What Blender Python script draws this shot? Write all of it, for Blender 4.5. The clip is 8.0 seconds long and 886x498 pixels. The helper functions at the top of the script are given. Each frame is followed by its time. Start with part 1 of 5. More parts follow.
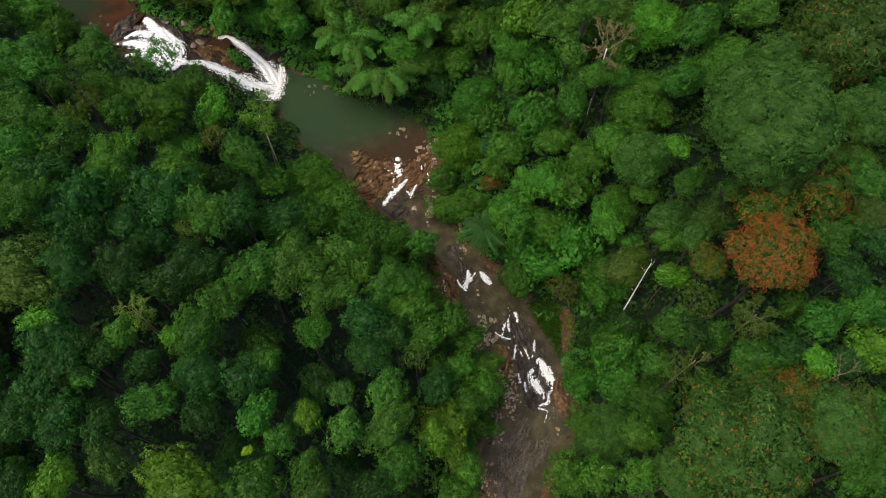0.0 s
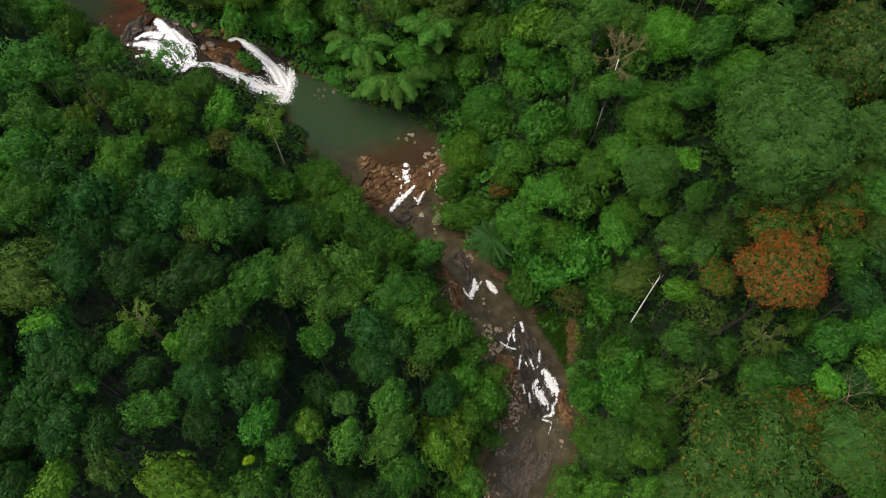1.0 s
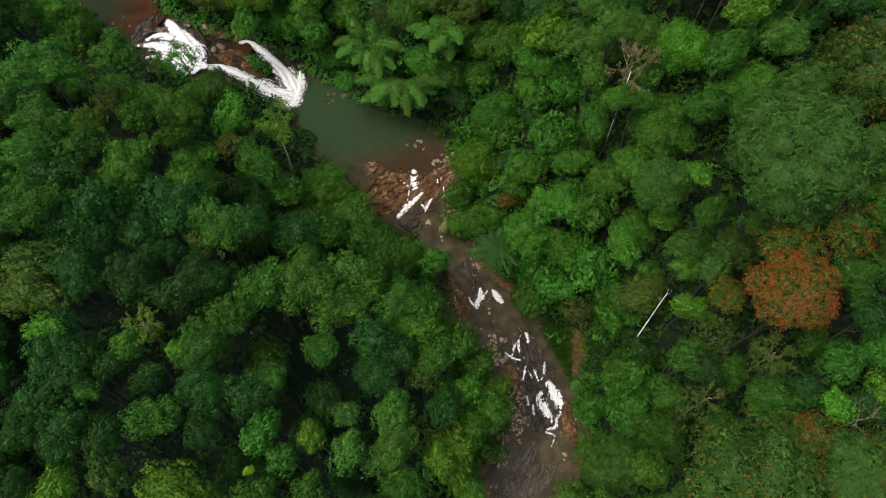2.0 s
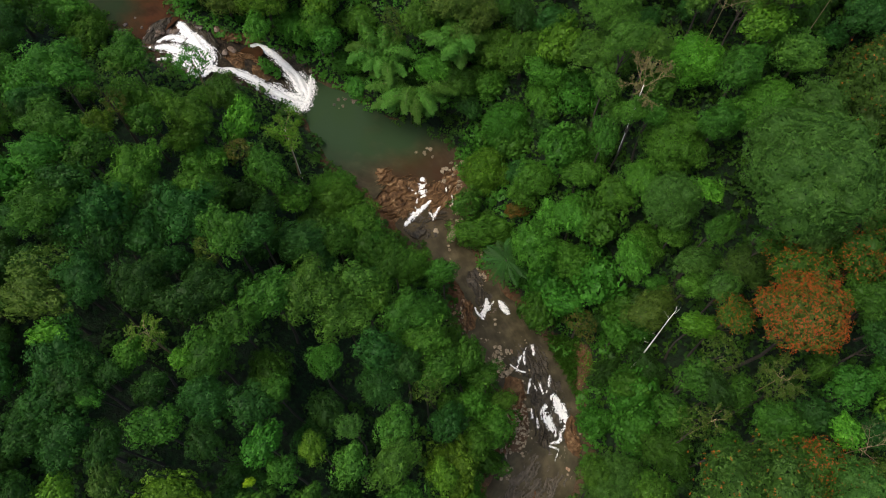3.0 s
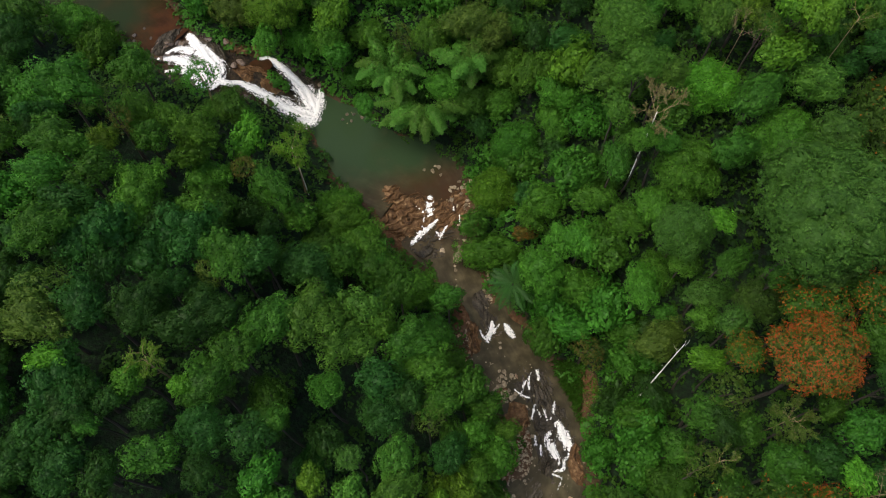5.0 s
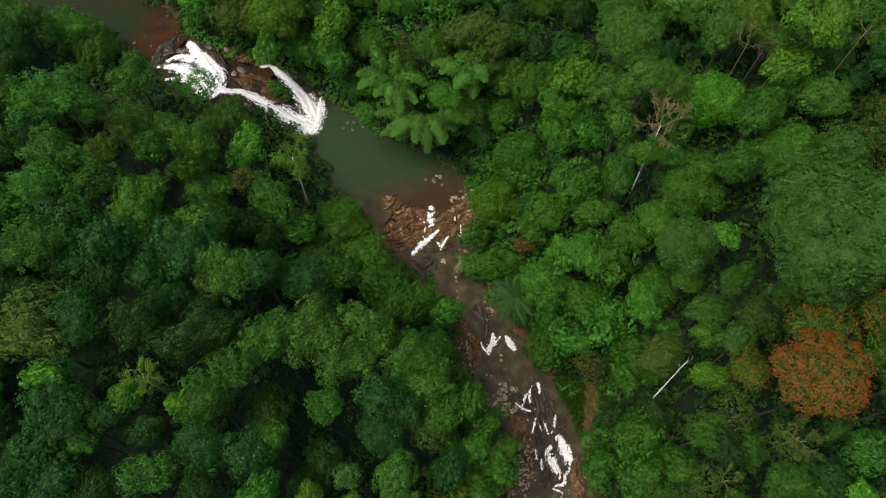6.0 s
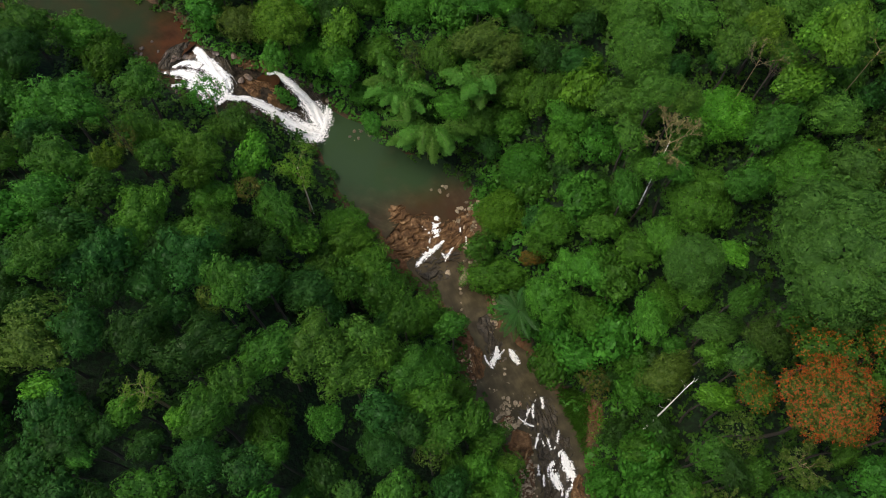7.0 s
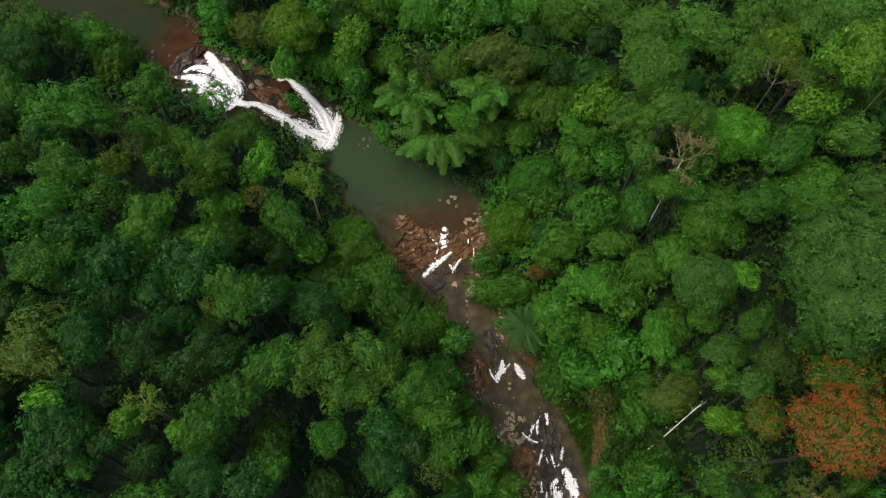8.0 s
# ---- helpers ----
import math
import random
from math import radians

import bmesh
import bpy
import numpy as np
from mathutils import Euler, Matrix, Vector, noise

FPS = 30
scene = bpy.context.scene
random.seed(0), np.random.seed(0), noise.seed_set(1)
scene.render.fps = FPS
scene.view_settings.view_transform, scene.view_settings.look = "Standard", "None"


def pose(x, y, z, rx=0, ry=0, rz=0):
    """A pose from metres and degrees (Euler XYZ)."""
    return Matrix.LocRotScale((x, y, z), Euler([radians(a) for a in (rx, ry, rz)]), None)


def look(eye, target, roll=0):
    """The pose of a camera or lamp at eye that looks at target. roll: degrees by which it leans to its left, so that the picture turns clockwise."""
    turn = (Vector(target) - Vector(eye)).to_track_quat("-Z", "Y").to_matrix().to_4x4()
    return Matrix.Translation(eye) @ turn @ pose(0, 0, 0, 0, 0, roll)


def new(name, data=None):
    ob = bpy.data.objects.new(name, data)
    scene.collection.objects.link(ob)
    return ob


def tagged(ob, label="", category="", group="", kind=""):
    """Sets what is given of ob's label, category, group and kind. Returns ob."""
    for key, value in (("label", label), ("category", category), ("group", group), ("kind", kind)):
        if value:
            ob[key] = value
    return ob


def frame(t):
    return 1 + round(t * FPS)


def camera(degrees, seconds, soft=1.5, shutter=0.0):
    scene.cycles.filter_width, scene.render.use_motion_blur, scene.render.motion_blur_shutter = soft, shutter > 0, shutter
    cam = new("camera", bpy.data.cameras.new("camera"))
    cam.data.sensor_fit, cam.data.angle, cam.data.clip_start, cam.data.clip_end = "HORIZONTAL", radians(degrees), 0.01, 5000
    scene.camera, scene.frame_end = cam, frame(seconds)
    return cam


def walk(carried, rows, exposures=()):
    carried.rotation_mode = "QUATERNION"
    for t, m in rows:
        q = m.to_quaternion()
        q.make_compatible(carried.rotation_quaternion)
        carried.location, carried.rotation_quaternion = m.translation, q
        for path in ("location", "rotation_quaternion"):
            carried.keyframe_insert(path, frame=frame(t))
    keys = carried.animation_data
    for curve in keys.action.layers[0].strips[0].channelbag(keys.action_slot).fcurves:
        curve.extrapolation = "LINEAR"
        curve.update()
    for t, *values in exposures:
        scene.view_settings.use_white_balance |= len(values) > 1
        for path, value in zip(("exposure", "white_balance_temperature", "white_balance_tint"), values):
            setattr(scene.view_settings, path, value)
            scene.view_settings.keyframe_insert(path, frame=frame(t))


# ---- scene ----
cam = camera(65.7, 8.0, soft=1.05)
METRES, EYE, TILT, LEAN, TURN = 16.0, 120.0, -65.0, 0.0, 0.0
ROWS = [
    (0.0, 0.0, 0.0, 0.0, -0.0, 0.0, 0.0),
    (0.5, 0.0001, 0.0227, 0.0435, 0.27, -0.0, -0.55),
    (1.0, 0.0018, 0.0463, 0.0902, 0.57, -0.01, -1.13),
    (1.5, 0.0023, 0.0702, 0.1372, 0.85, -0.01, -1.74),
    (3.0, -0.0051, 0.1446, 0.294, 1.73, -0.05, -3.69),
    (3.5, -0.0038, 0.1694, 0.3515, 2.06, -0.07, -4.31),
    (4.0, -0.0108, 0.1957, 0.4055, 2.29, -0.05, -4.91),
    (4.5, -0.0121, 0.2211, 0.4648, 2.33, -0.05, -4.98),
    (6.0, -0.027, 0.3028, 0.6532, 2.43, -0.04, -5.27),
    (6.5, -0.033, 0.3313, 0.7163, 2.6, -0.04, -5.65),
    (7.0, -0.0376, 0.3606, 0.7773, 2.87, -0.03, -6.16),
    (7.5, -0.0448, 0.39, 0.8431, 3.17, -0.05, -6.78),
    (8.0, -0.054, 0.419, 0.9048, 3.51, -0.07, -7.49),
]
walk(cam, [(t, pose(0, 0, EYE, TILT, LEAN, TURN) @ pose(METRES * x, METRES * y, METRES * z, 90 + pitch, roll, yaw)) for t, x, y, z, yaw, pitch, roll in ROWS])
# ---------------------------------------------------------------- light
world = bpy.data.worlds.new("overcast_sky")
scene.world = world
world.use_nodes = True
wn = world.node_tree
sky = wn.nodes.new("ShaderNodeTexSky")
sky.sky_type = "NISHITA"
sky.sun_disc = False
sky.sun_elevation, sky.sun_rotation = radians(67), radians(248)
sky.air_density, sky.dust_density, sky.ozone_density = 1.0, 4.0, 1.0
wn.links.new(sky.outputs[0], wn.nodes["Background"].inputs[0])
wn.nodes["Background"].inputs[1].default_value = 0.15
sun = new("sun", bpy.data.lights.new("sun", "SUN"))
sun.data.energy, sun.data.angle, sun.data.color = 1.05, radians(24), (1.0, 0.94, 0.82)
sun.matrix_world = look((-78, 8, 200), (0, 40, 0))
scene.view_settings.exposure = 0.62


# ---------------------------------------------------------------- materials
def material(name):
    mat = bpy.data.materials.new(name)
    mat.use_nodes = True
    nt = mat.node_tree
    nt.nodes.clear()
    out = nt.nodes.new("ShaderNodeOutputMaterial")
    return mat, nt, out


def node(nt, kind, **values):
    n = nt.nodes.new(kind)
    for key, value in values.items():
        n.inputs[key.replace("_", " ")].default_value = value
    return n


def ramp(nt, source, stops):
    r = nt.nodes.new("ShaderNodeValToRGB")
    els = r.color_ramp.elements
    while len(els) < len(stops):
        els.new(0.5)
    for e, (p, c) in zip(els, stops):
        e.position, e.color = p, (*c, 1)
    nt.links.new(source, r.inputs[0])
    return r.outputs[0]


def noise_fac(nt, scale, detail=4.0, coord="Object"):
    tc = nt.nodes.new("ShaderNodeTexCoord")
    n = node(nt, "ShaderNodeTexNoise", Scale=scale, Detail=detail)
    nt.links.new(tc.outputs[coord], n.inputs["Vector"])
    return n.outputs["Fac"]


def mix_colour(nt, fac, a, b, how="MIX"):
    m = nt.nodes.new("ShaderNodeMix")
    m.data_type, m.blend_type = "RGBA", how
    for sock, value in ((m.inputs["Factor"], fac), (m.inputs[6], a), (m.inputs[7], b)):
        if isinstance(value, (int, float)):
            sock.default_value = value
        elif isinstance(value, tuple):
            sock.default_value = (*value, 1)
        else:
            nt.links.new(value, sock)
    return m.outputs[2]


def maths(nt, op, a, b=None, clamp=False):
    m = nt.nodes.new("ShaderNodeMath")
    m.operation, m.use_clamp = op, clamp
    for sock, value in zip(m.inputs, (a, b)):
        if isinstance(value, (int, float)):
            sock.default_value = value
        elif value is not None:
            nt.links.new(value, sock)
    return m.outputs[0]


def bump(nt, fac, strength, distance):
    b = node(nt, "ShaderNodeBump", Strength=strength, Distance=distance)
    nt.links.new(fac, b.inputs["Height"])
    return b.outputs["Normal"]


def leaf_material(name, dark, light, tint=0.40, gloss=0.40, spread=0.24):
    """Foliage: each leaf its own shade, each spray its own age, patches of young growth over the crown, each tree a little different."""
    green = light[1] > light[0]
    dark, light = [(c[0] * 0.93, c[1] * 1.15, c[2] * 0.80) if c[1] > c[0] else c for c in (dark, light)]
    mat, nt, out = material(name)
    geo = nt.nodes.new("ShaderNodeNewGeometry")
    info = nt.nodes.new("ShaderNodeObjectInfo")
    # age of each spray; on inner leaves, shade put into the colour
    age_shade = nt.nodes.new("ShaderNodeAttribute")
    age_shade.attribute_name = "age_shade"
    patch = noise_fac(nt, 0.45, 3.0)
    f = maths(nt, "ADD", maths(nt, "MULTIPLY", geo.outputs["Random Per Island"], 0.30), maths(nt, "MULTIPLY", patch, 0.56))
    f = maths(nt, "ADD", f, maths(nt, "MULTIPLY", age_shade.outputs["Fac"], 0.34))
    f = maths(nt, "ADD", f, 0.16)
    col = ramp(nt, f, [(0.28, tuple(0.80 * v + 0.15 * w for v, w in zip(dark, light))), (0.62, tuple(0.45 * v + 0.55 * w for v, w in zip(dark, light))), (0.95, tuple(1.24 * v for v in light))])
    hsv = node(nt, "ShaderNodeHueSaturation")
    nt.links.new(maths(nt, "ADD", maths(nt, "MULTIPLY", info.outputs["Random"], 0.024), 0.475 if green else 0.490), hsv.inputs["Hue"])
    nt.links.new(maths(nt, "ADD", maths(nt, "MULTIPLY", info.outputs["Random"], 2 * spread), 1 - spread), hsv.inputs["Value"])
    nt.links.new(col, hsv.inputs["Color"])
    p = node(nt, "ShaderNodeBsdfPrincipled", Roughness=gloss)
    p.inputs["Specular IOR Level"].default_value = 0.10
    nt.links.new(hsv.outputs[0], p.inputs["Base Color"])
    tr = nt.nodes.new("ShaderNodeBsdfTranslucent")
    nt.links.new(mix_colour(nt, 0.5, hsv.outputs[0], (0.06, 0.20, 0.008)), tr.inputs["Color"])
    m = node(nt, "ShaderNodeMixShader", Fac=tint)
    nt.links.new(p.outputs[0], m.inputs[1])
    nt.links.new(tr.outputs[0], m.inputs[2])
    nt.links.new(m.outputs[0], out.inputs[0])
    return mat


LEAF = {
    "deep": leaf_material("leaf_deep_green", (0.013, 0.043, 0.013), (0.040, 0.114, 0.027)),
    "mid": leaf_material("leaf_mid_green", (0.021, 0.070, 0.014), (0.070, 0.188, 0.029)),
    "mid2": leaf_material("leaf_soft_green", (0.030, 0.084, 0.016), (0.104, 0.226, 0.040)),
    "mid3": leaf_material("leaf_warm_green", (0.030, 0.092, 0.014), (0.092, 0.232, 0.032)),
    "grey": leaf_material("leaf_grey_green", (0.030, 0.069, 0.018), (0.084, 0.164, 0.035)),
    "bright": leaf_material("leaf_fresh_green", (0.036, 0.122, 0.014), (0.128, 0.300, 0.034)),
    "bright2": leaf_material("leaf_clear_green", (0.022, 0.080, 0.013), (0.065, 0.190, 0.028)),
    "yellow": leaf_material("leaf_yellow_green", (0.045, 0.100, 0.012), (0.140, 0.250, 0.030)),
    "olive": leaf_material("leaf_olive", (0.040, 0.070, 0.014), (0.120, 0.165, 0.038)),
    "rust": leaf_material("leaf_rusty", (0.045, 0.065, 0.013), (0.160, 0.125, 0.030)),
    "gold": leaf_material("leaf_gold", (0.120, 0.220, 0.010), (0.360, 0.440, 0.020)),
    "bamboo": leaf_material("leaf_bamboo", (0.044, 0.116, 0.024), (0.118, 0.270, 0.052)),
}
RED = leaf_material("petal_scarlet", (0.20, 0.036, 0.006), (0.36, 0.092, 0.014), tint=0.15, spread=0.05)
ORANGE = leaf_material("leaf_orange", (0.030, 0.070, 0.012), (0.21, 0.080, 0.016), tint=0.2)


def bark_material(name, dark, light):
    mat, nt, out = material(name)
    col = ramp(nt, noise_fac(nt, 3.0, 6.0), [(0.3, dark), (0.7, light)])
    p = node(nt, "ShaderNodeBsdfPrincipled", Roughness=0.85)
    nt.links.new(col, p.inputs["Base Color"])
    nt.links.new(bump(nt, noise_fac(nt, 14.0, 4.0), 0.6, 0.03), p.inputs["Normal"])
    nt.links.new(p.outputs[0], out.inputs[0])
    return mat


BARK = bark_material("bark_brown", (0.020, 0.016, 0.011), (0.064, 0.051, 0.037))
PALE = bark_material("bark_pale", (0.62, 0.60, 0.52), (0.86, 0.84, 0.76))
DRY = leaf_material("leaf_dry_tan", (0.085, 0.080, 0.026), (0.25, 0.22, 0.080), tint=0.2)
TWIG = bark_material("bark_twig", (0.15, 0.11, 0.05), (0.33, 0.25, 0.13))
CULM = bark_material("bamboo_culm", (0.09, 0.12, 0.03), (0.22, 0.22, 0.08))


def ground_material():
    """Forest soil with moss and litter, blackened for the shade under the trees; bare red-brown rock and silt along the
    stream.
    """
    mat, nt, out = material("forest_ground")
    bank = nt.nodes.new("ShaderNodeAttribute")
    bank.attribute_name = "bank"
    fine, broad = noise_fac(nt, 1.6, 6.0), noise_fac(nt, 0.16, 4.0)
    # moss and litter tones, with the forest's deep shade put into the colour
    shaded_soil = ramp(nt, fine, [(0.3, (0.006, 0.007, 0.005)), (0.5, (0.008, 0.017, 0.007)), (0.72, (0.014, 0.042, 0.010))])
    rock = ramp(nt, fine, [(0.25, (0.040, 0.019, 0.009)), (0.5, (0.098, 0.047, 0.020)), (0.75, (0.170, 0.098, 0.050))])
    rock = mix_colour(nt, ramp(nt, broad, [(0.42, (0, 0, 0)), (0.62, (1, 1, 1))]), rock, (0.080, 0.050, 0.028))
    edge = maths(nt, "ADD", bank.outputs["Fac"], maths(nt, "MULTIPLY", maths(nt, "SUBTRACT", fine, 0.5), 3.0))
    mask = maths(nt, "MULTIPLY", edge, 1.2, True)
    wet = nt.nodes.new("ShaderNodeAttribute")
    wet.attribute_name = "wet"
    rock = mix_colour(nt, wet.outputs["Fac"], rock, ramp(nt, fine, [(0.35, (0.012, 0.010, 0.007)), (0.6, (0.045, 0.032, 0.020)), (0.75, (0.030, 0.045, 0.014))]))
    p = node(nt, "ShaderNodeBsdfPrincipled", Roughness=0.85)
    p.inputs["Specular IOR Level"].default_value = 0.12
    nt.links.new(mix_colour(nt, mask, rock, shaded_soil), p.inputs["Base Color"])
    nt.links.new(bump(nt, noise_fac(nt, 2.5, 8.0), 0.8, 0.25), p.inputs["Normal"])
    nt.links.new(p.outputs[0], out.inputs[0])
    return mat


def rock_material(name, dark, mid, light, rough=0.6):
    mat, nt, out = material(name)
    info = nt.nodes.new("ShaderNodeObjectInfo")
    geo = nt.nodes.new("ShaderNodeNewGeometry")
    apart = maths(nt, "ADD", info.outputs["Random"], geo.outputs["Random Per Island"])
    f = maths(nt, "ADD", noise_fac(nt, 2.6, 8.0), maths(nt, "MULTIPLY", maths(nt, "SUBTRACT", apart, 1.0), 0.3))
    col = ramp(nt, f, [(0.25, dark), (0.5, mid), (0.75, light)])
    p = node(nt, "ShaderNodeBsdfPrincipled", Roughness=rough)
    nt.links.new(col, p.inputs["Base Color"])
    nt.links.new(bump(nt, noise_fac(nt, 5.0, 8.0), 0.7, 0.12), p.inputs["Normal"])
    nt.links.new(p.outputs[0], out.inputs[0])
    return mat



def shelf_material(name, dark, mid, light, rough):
    """Layered bedrock: colour and fine relief drawn out along its beds."""
    mat, nt, out = material(name)
    grain = nt.nodes.new("ShaderNodeAttribute")
    grain.attribute_name = "grain"
    beds = node(nt, "ShaderNodeTexNoise", Scale=1.0, Detail=7.0, Roughness=0.62, Distortion=0.4)
    nt.links.new(grain.outputs["Vector"], beds.inputs["Vector"])
    f = maths(nt, "ADD", maths(nt, "MULTIPLY", beds.outputs["Fac"], 0.6), maths(nt, "MULTIPLY", noise_fac(nt, 1.1, 8.0), 0.4))
    col = ramp(nt, f, [(0.38, dark), (0.53, mid), (0.70, light)])
    p = node(nt, "ShaderNodeBsdfPrincipled", Roughness=rough)
    p.inputs["Specular IOR Level"].default_value = 0.2
    nt.links.new(col, p.inputs["Base Color"])
    nt.links.new(bump(nt, beds.outputs["Fac"], 0.6, 0.2), p.inputs["Normal"])
    nt.links.new(p.outputs[0], out.inputs[0])
    return mat


SHELF = shelf_material("bedrock_red_brown", (0.036, 0.019, 0.008), (0.115, 0.060, 0.023), (0.36, 0.235, 0.12), 0.7)
DARKSHELF = shelf_material("bedrock_wet", (0.016, 0.014, 0.009), (0.044, 0.035, 0.022), (0.105, 0.083, 0.054), 0.45)
PALESHELF = shelf_material("bedrock_silted", (0.048, 0.040, 0.028), (0.094, 0.077, 0.054), (0.175, 0.146, 0.108), 0.6)
ROCK = rock_material("rock_tan", (0.060, 0.044, 0.024), (0.150, 0.112, 0.062), (0.34, 0.27, 0.17))
LEDGE = rock_material("rock_red_brown", (0.055, 0.026, 0.012), (0.16, 0.078, 0.036), (0.42, 0.27, 0.16))
WETROCK = rock_material("rock_wet_dark", (0.018, 0.013, 0.010), (0.055, 0.038, 0.028), (0.14, 0.095, 0.06), 0.35)


def water_material(name, shallow, deep, rough, ripple, pool=None, shine=0.11):
    """Silty water: mottled colour, fine ripples; pool: the colour where the water stands deep."""
    mat, nt, out = material(name)
    flow = nt.nodes.new("ShaderNodeAttribute")
    flow.attribute_name = "flow"
    streak = node(nt, "ShaderNodeTexNoise", Scale=1.0, Detail=6.0, Distortion=0.6)
    nt.links.new(flow.outputs["Vector"], streak.inputs["Vector"])
    f = maths(nt, "ADD", maths(nt, "MULTIPLY", noise_fac(nt, 0.38, 9.0), 0.86), maths(nt, "MULTIPLY", streak.outputs["Fac"], 0.22))
    col = ramp(nt, f, [(0.34, tuple(0.6 * v for v in deep)), (0.52, deep), (0.74, shallow)])
    if pool:
        still = nt.nodes.new("ShaderNodeAttribute")
        still.attribute_name = "still"
        f = maths(nt, "ADD", still.outputs["Fac"], maths(nt, "MULTIPLY", maths(nt, "SUBTRACT", noise_fac(nt, 0.18, 4.0), 0.5), 1.3), True)
        red = nt.nodes.new("ShaderNodeAttribute")
        red.attribute_name = "red"
        col = mix_colour(nt, maths(nt, "MULTIPLY", red.outputs["Fac"], maths(nt, "ADD", noise_fac(nt, 0.5, 5.0), 0.45), True), col, (0.045, 0.023, 0.010))
        col = mix_colour(nt, f, col, pool)
    p = node(nt, "ShaderNodeBsdfPrincipled", Roughness=rough, IOR=1.33)
    p.inputs["Specular IOR Level"].default_value = shine
    nt.links.new(col, p.inputs["Base Color"])
    nt.links.new(bump(nt, noise_fac(nt, ripple, 6.0), 0.28, 0.08), p.inputs["Normal"])
    nt.links.new(p.outputs[0], out.inputs[0])
    return mat


RIVER = water_material("water_silty", (0.104, 0.083, 0.044), (0.050, 0.042, 0.023), 0.10, 2.6, (0.029, 0.052, 0.022))
UPSTREAM = water_material("water_red_brown", (0.066, 0.025, 0.010), (0.042, 0.019, 0.009), 0.12, 2.0, (0.019, 0.029, 0.012), 0.05)


def foam_material():
    """Aerated water: opaque white where it runs thick, torn into threads along the flow and thinning to nothing at its sides."""
    mat, nt, out = material("white_water")
    thick = nt.nodes.new("ShaderNodeAttribute")
    thick.attribute_name = "thick"
    flow = nt.nodes.new("ShaderNodeAttribute")
    flow.attribute_name = "flow"
    threads = node(nt, "ShaderNodeTexNoise", Scale=1.0, Detail=7.0, Roughness=0.65, Distortion=0.8)
    nt.links.new(flow.outputs["Vector"], threads.inputs["Vector"])
    spray = noise_fac(nt, 3.4, 7.0)
    f = maths(nt, "ADD", maths(nt, "MULTIPLY", threads.outputs["Fac"], 3.7), maths(nt, "MULTIPLY", spray, 3.0))
    f = maths(nt, "ADD", f, maths(nt, "MULTIPLY", thick.outputs["Fac"], 2.2))
    cover = ramp(nt, maths(nt, "SUBTRACT", f, 3.58), [(0.05, (0, 0, 0)), (0.75, (1, 1, 1))])
    col = ramp(nt, maths(nt, "ADD", maths(nt, "MULTIPLY", threads.outputs["Fac"], 0.6), maths(nt, "MULTIPLY", spray, 0.4)), [(0.34, (0.54, 0.54, 0.50)), (0.52, (0.90, 0.88, 0.83))])
    p = node(nt, "ShaderNodeBsdfPrincipled", Roughness=0.6)
    nt.links.new(col, p.inputs["Base Color"])
    nt.links.new(cover, p.inputs["Alpha"])
    nt.links.new(bump(nt, threads.outputs["Fac"], 0.5, 0.25), p.inputs["Normal"])
    nt.links.new(p.outputs[0], out.inputs[0])
    return mat


FOAM = foam_material()

# ---------------------------------------------------------------- the lie of the land
# stream: x, y, water level, half width
STREAM = np.array([
    (-170, 128, 15.5, 7), (-130, 120, 14.8, 6.5), (-93, 111, 14.3, 6), (-74, 106, 14.0, 5.5), (-62, 98, 13.6, 5.0), (-52, 95, 12.0, 6),
    (-43, 95, 7.4, 5.5), (-35, 93, 3.1, 5.5), (-28, 88, 3, 6.5), (-21, 81.5, 3, 8), (-12, 77.5, 2.8, 9.5), (-9, 71.5, 1.2, 9),
    (-5, 65, 0.5, 6), (0, 57, 0.3, 3), (4, 50, 0.1, 5), (8.5, 43, 0, 6.5), (14.5, 36.5, -1, 6), (16.7, 30, -1.5, 5.7),
    (16.4, 23.5, -1.8, 6.2), (12.8, 18, -2, 6.4), (11, 11, -2.1, 5.2)])
STREAM = np.vstack([STREAM, [(9, 0, -2.4, 5), (5, -30, -3, 5), (0, -80, -5, 5)]])


def smooth_line(points, step):
    """Catmull-Rom through the points, about every step metres."""
    p = np.vstack([2 * points[0] - points[1], points, 2 * points[-1] - points[-2]])
    out = []
    for a, b, c, d in zip(p, p[1:], p[2:], p[3:]):
        n = max(2, int(np.hypot(*(c - b)[:2]) / step))
        for t in np.arange(n)[:, None] / n:
            out.append((0.5 * (2 * b + (c - a) * t + (2 * a - 5 * b + 4 * c - d) * t * t + (3 * b - a - 3 * c + d) * t ** 3)).ravel())
    out.append(points[-1])
    return np.array(out)


LINE = smooth_line(STREAM, 1.2)
# rock shelves, bars and the mossy island in the falls: x, y, half lengths, height
RISES = [(-17, 69.5, 5.5, 4, 0.7), (-2, 75, 4, 4, 0.9), (-45.2, 95.6, 3.4, 1.4, 1.7), (-48.2, 98.9, 3, 1.6, -0.6), (-63.5, 95, 3, 3, 0.7), (12.2, 29, 1.6, 6, 0.9),
         (7.8, 38.5, 2.4, 2.6, 0.9), (0, 49.5, 1.8, 5, 0.8), (4, 53.5, 1.2, 3.2, 0.7), (14.5, 16.5, 1.6, 4, 0.85), (8.3, 13, 1.6, 5, 0.8), (-9, 81.5, 4, 1.6, 0.7)]
# bare red earth: x, y, half lengths
BARE = [(22.3, 41.4, 2.0, 2.8), (2.2, 80.6, 1.6, 1.2)]


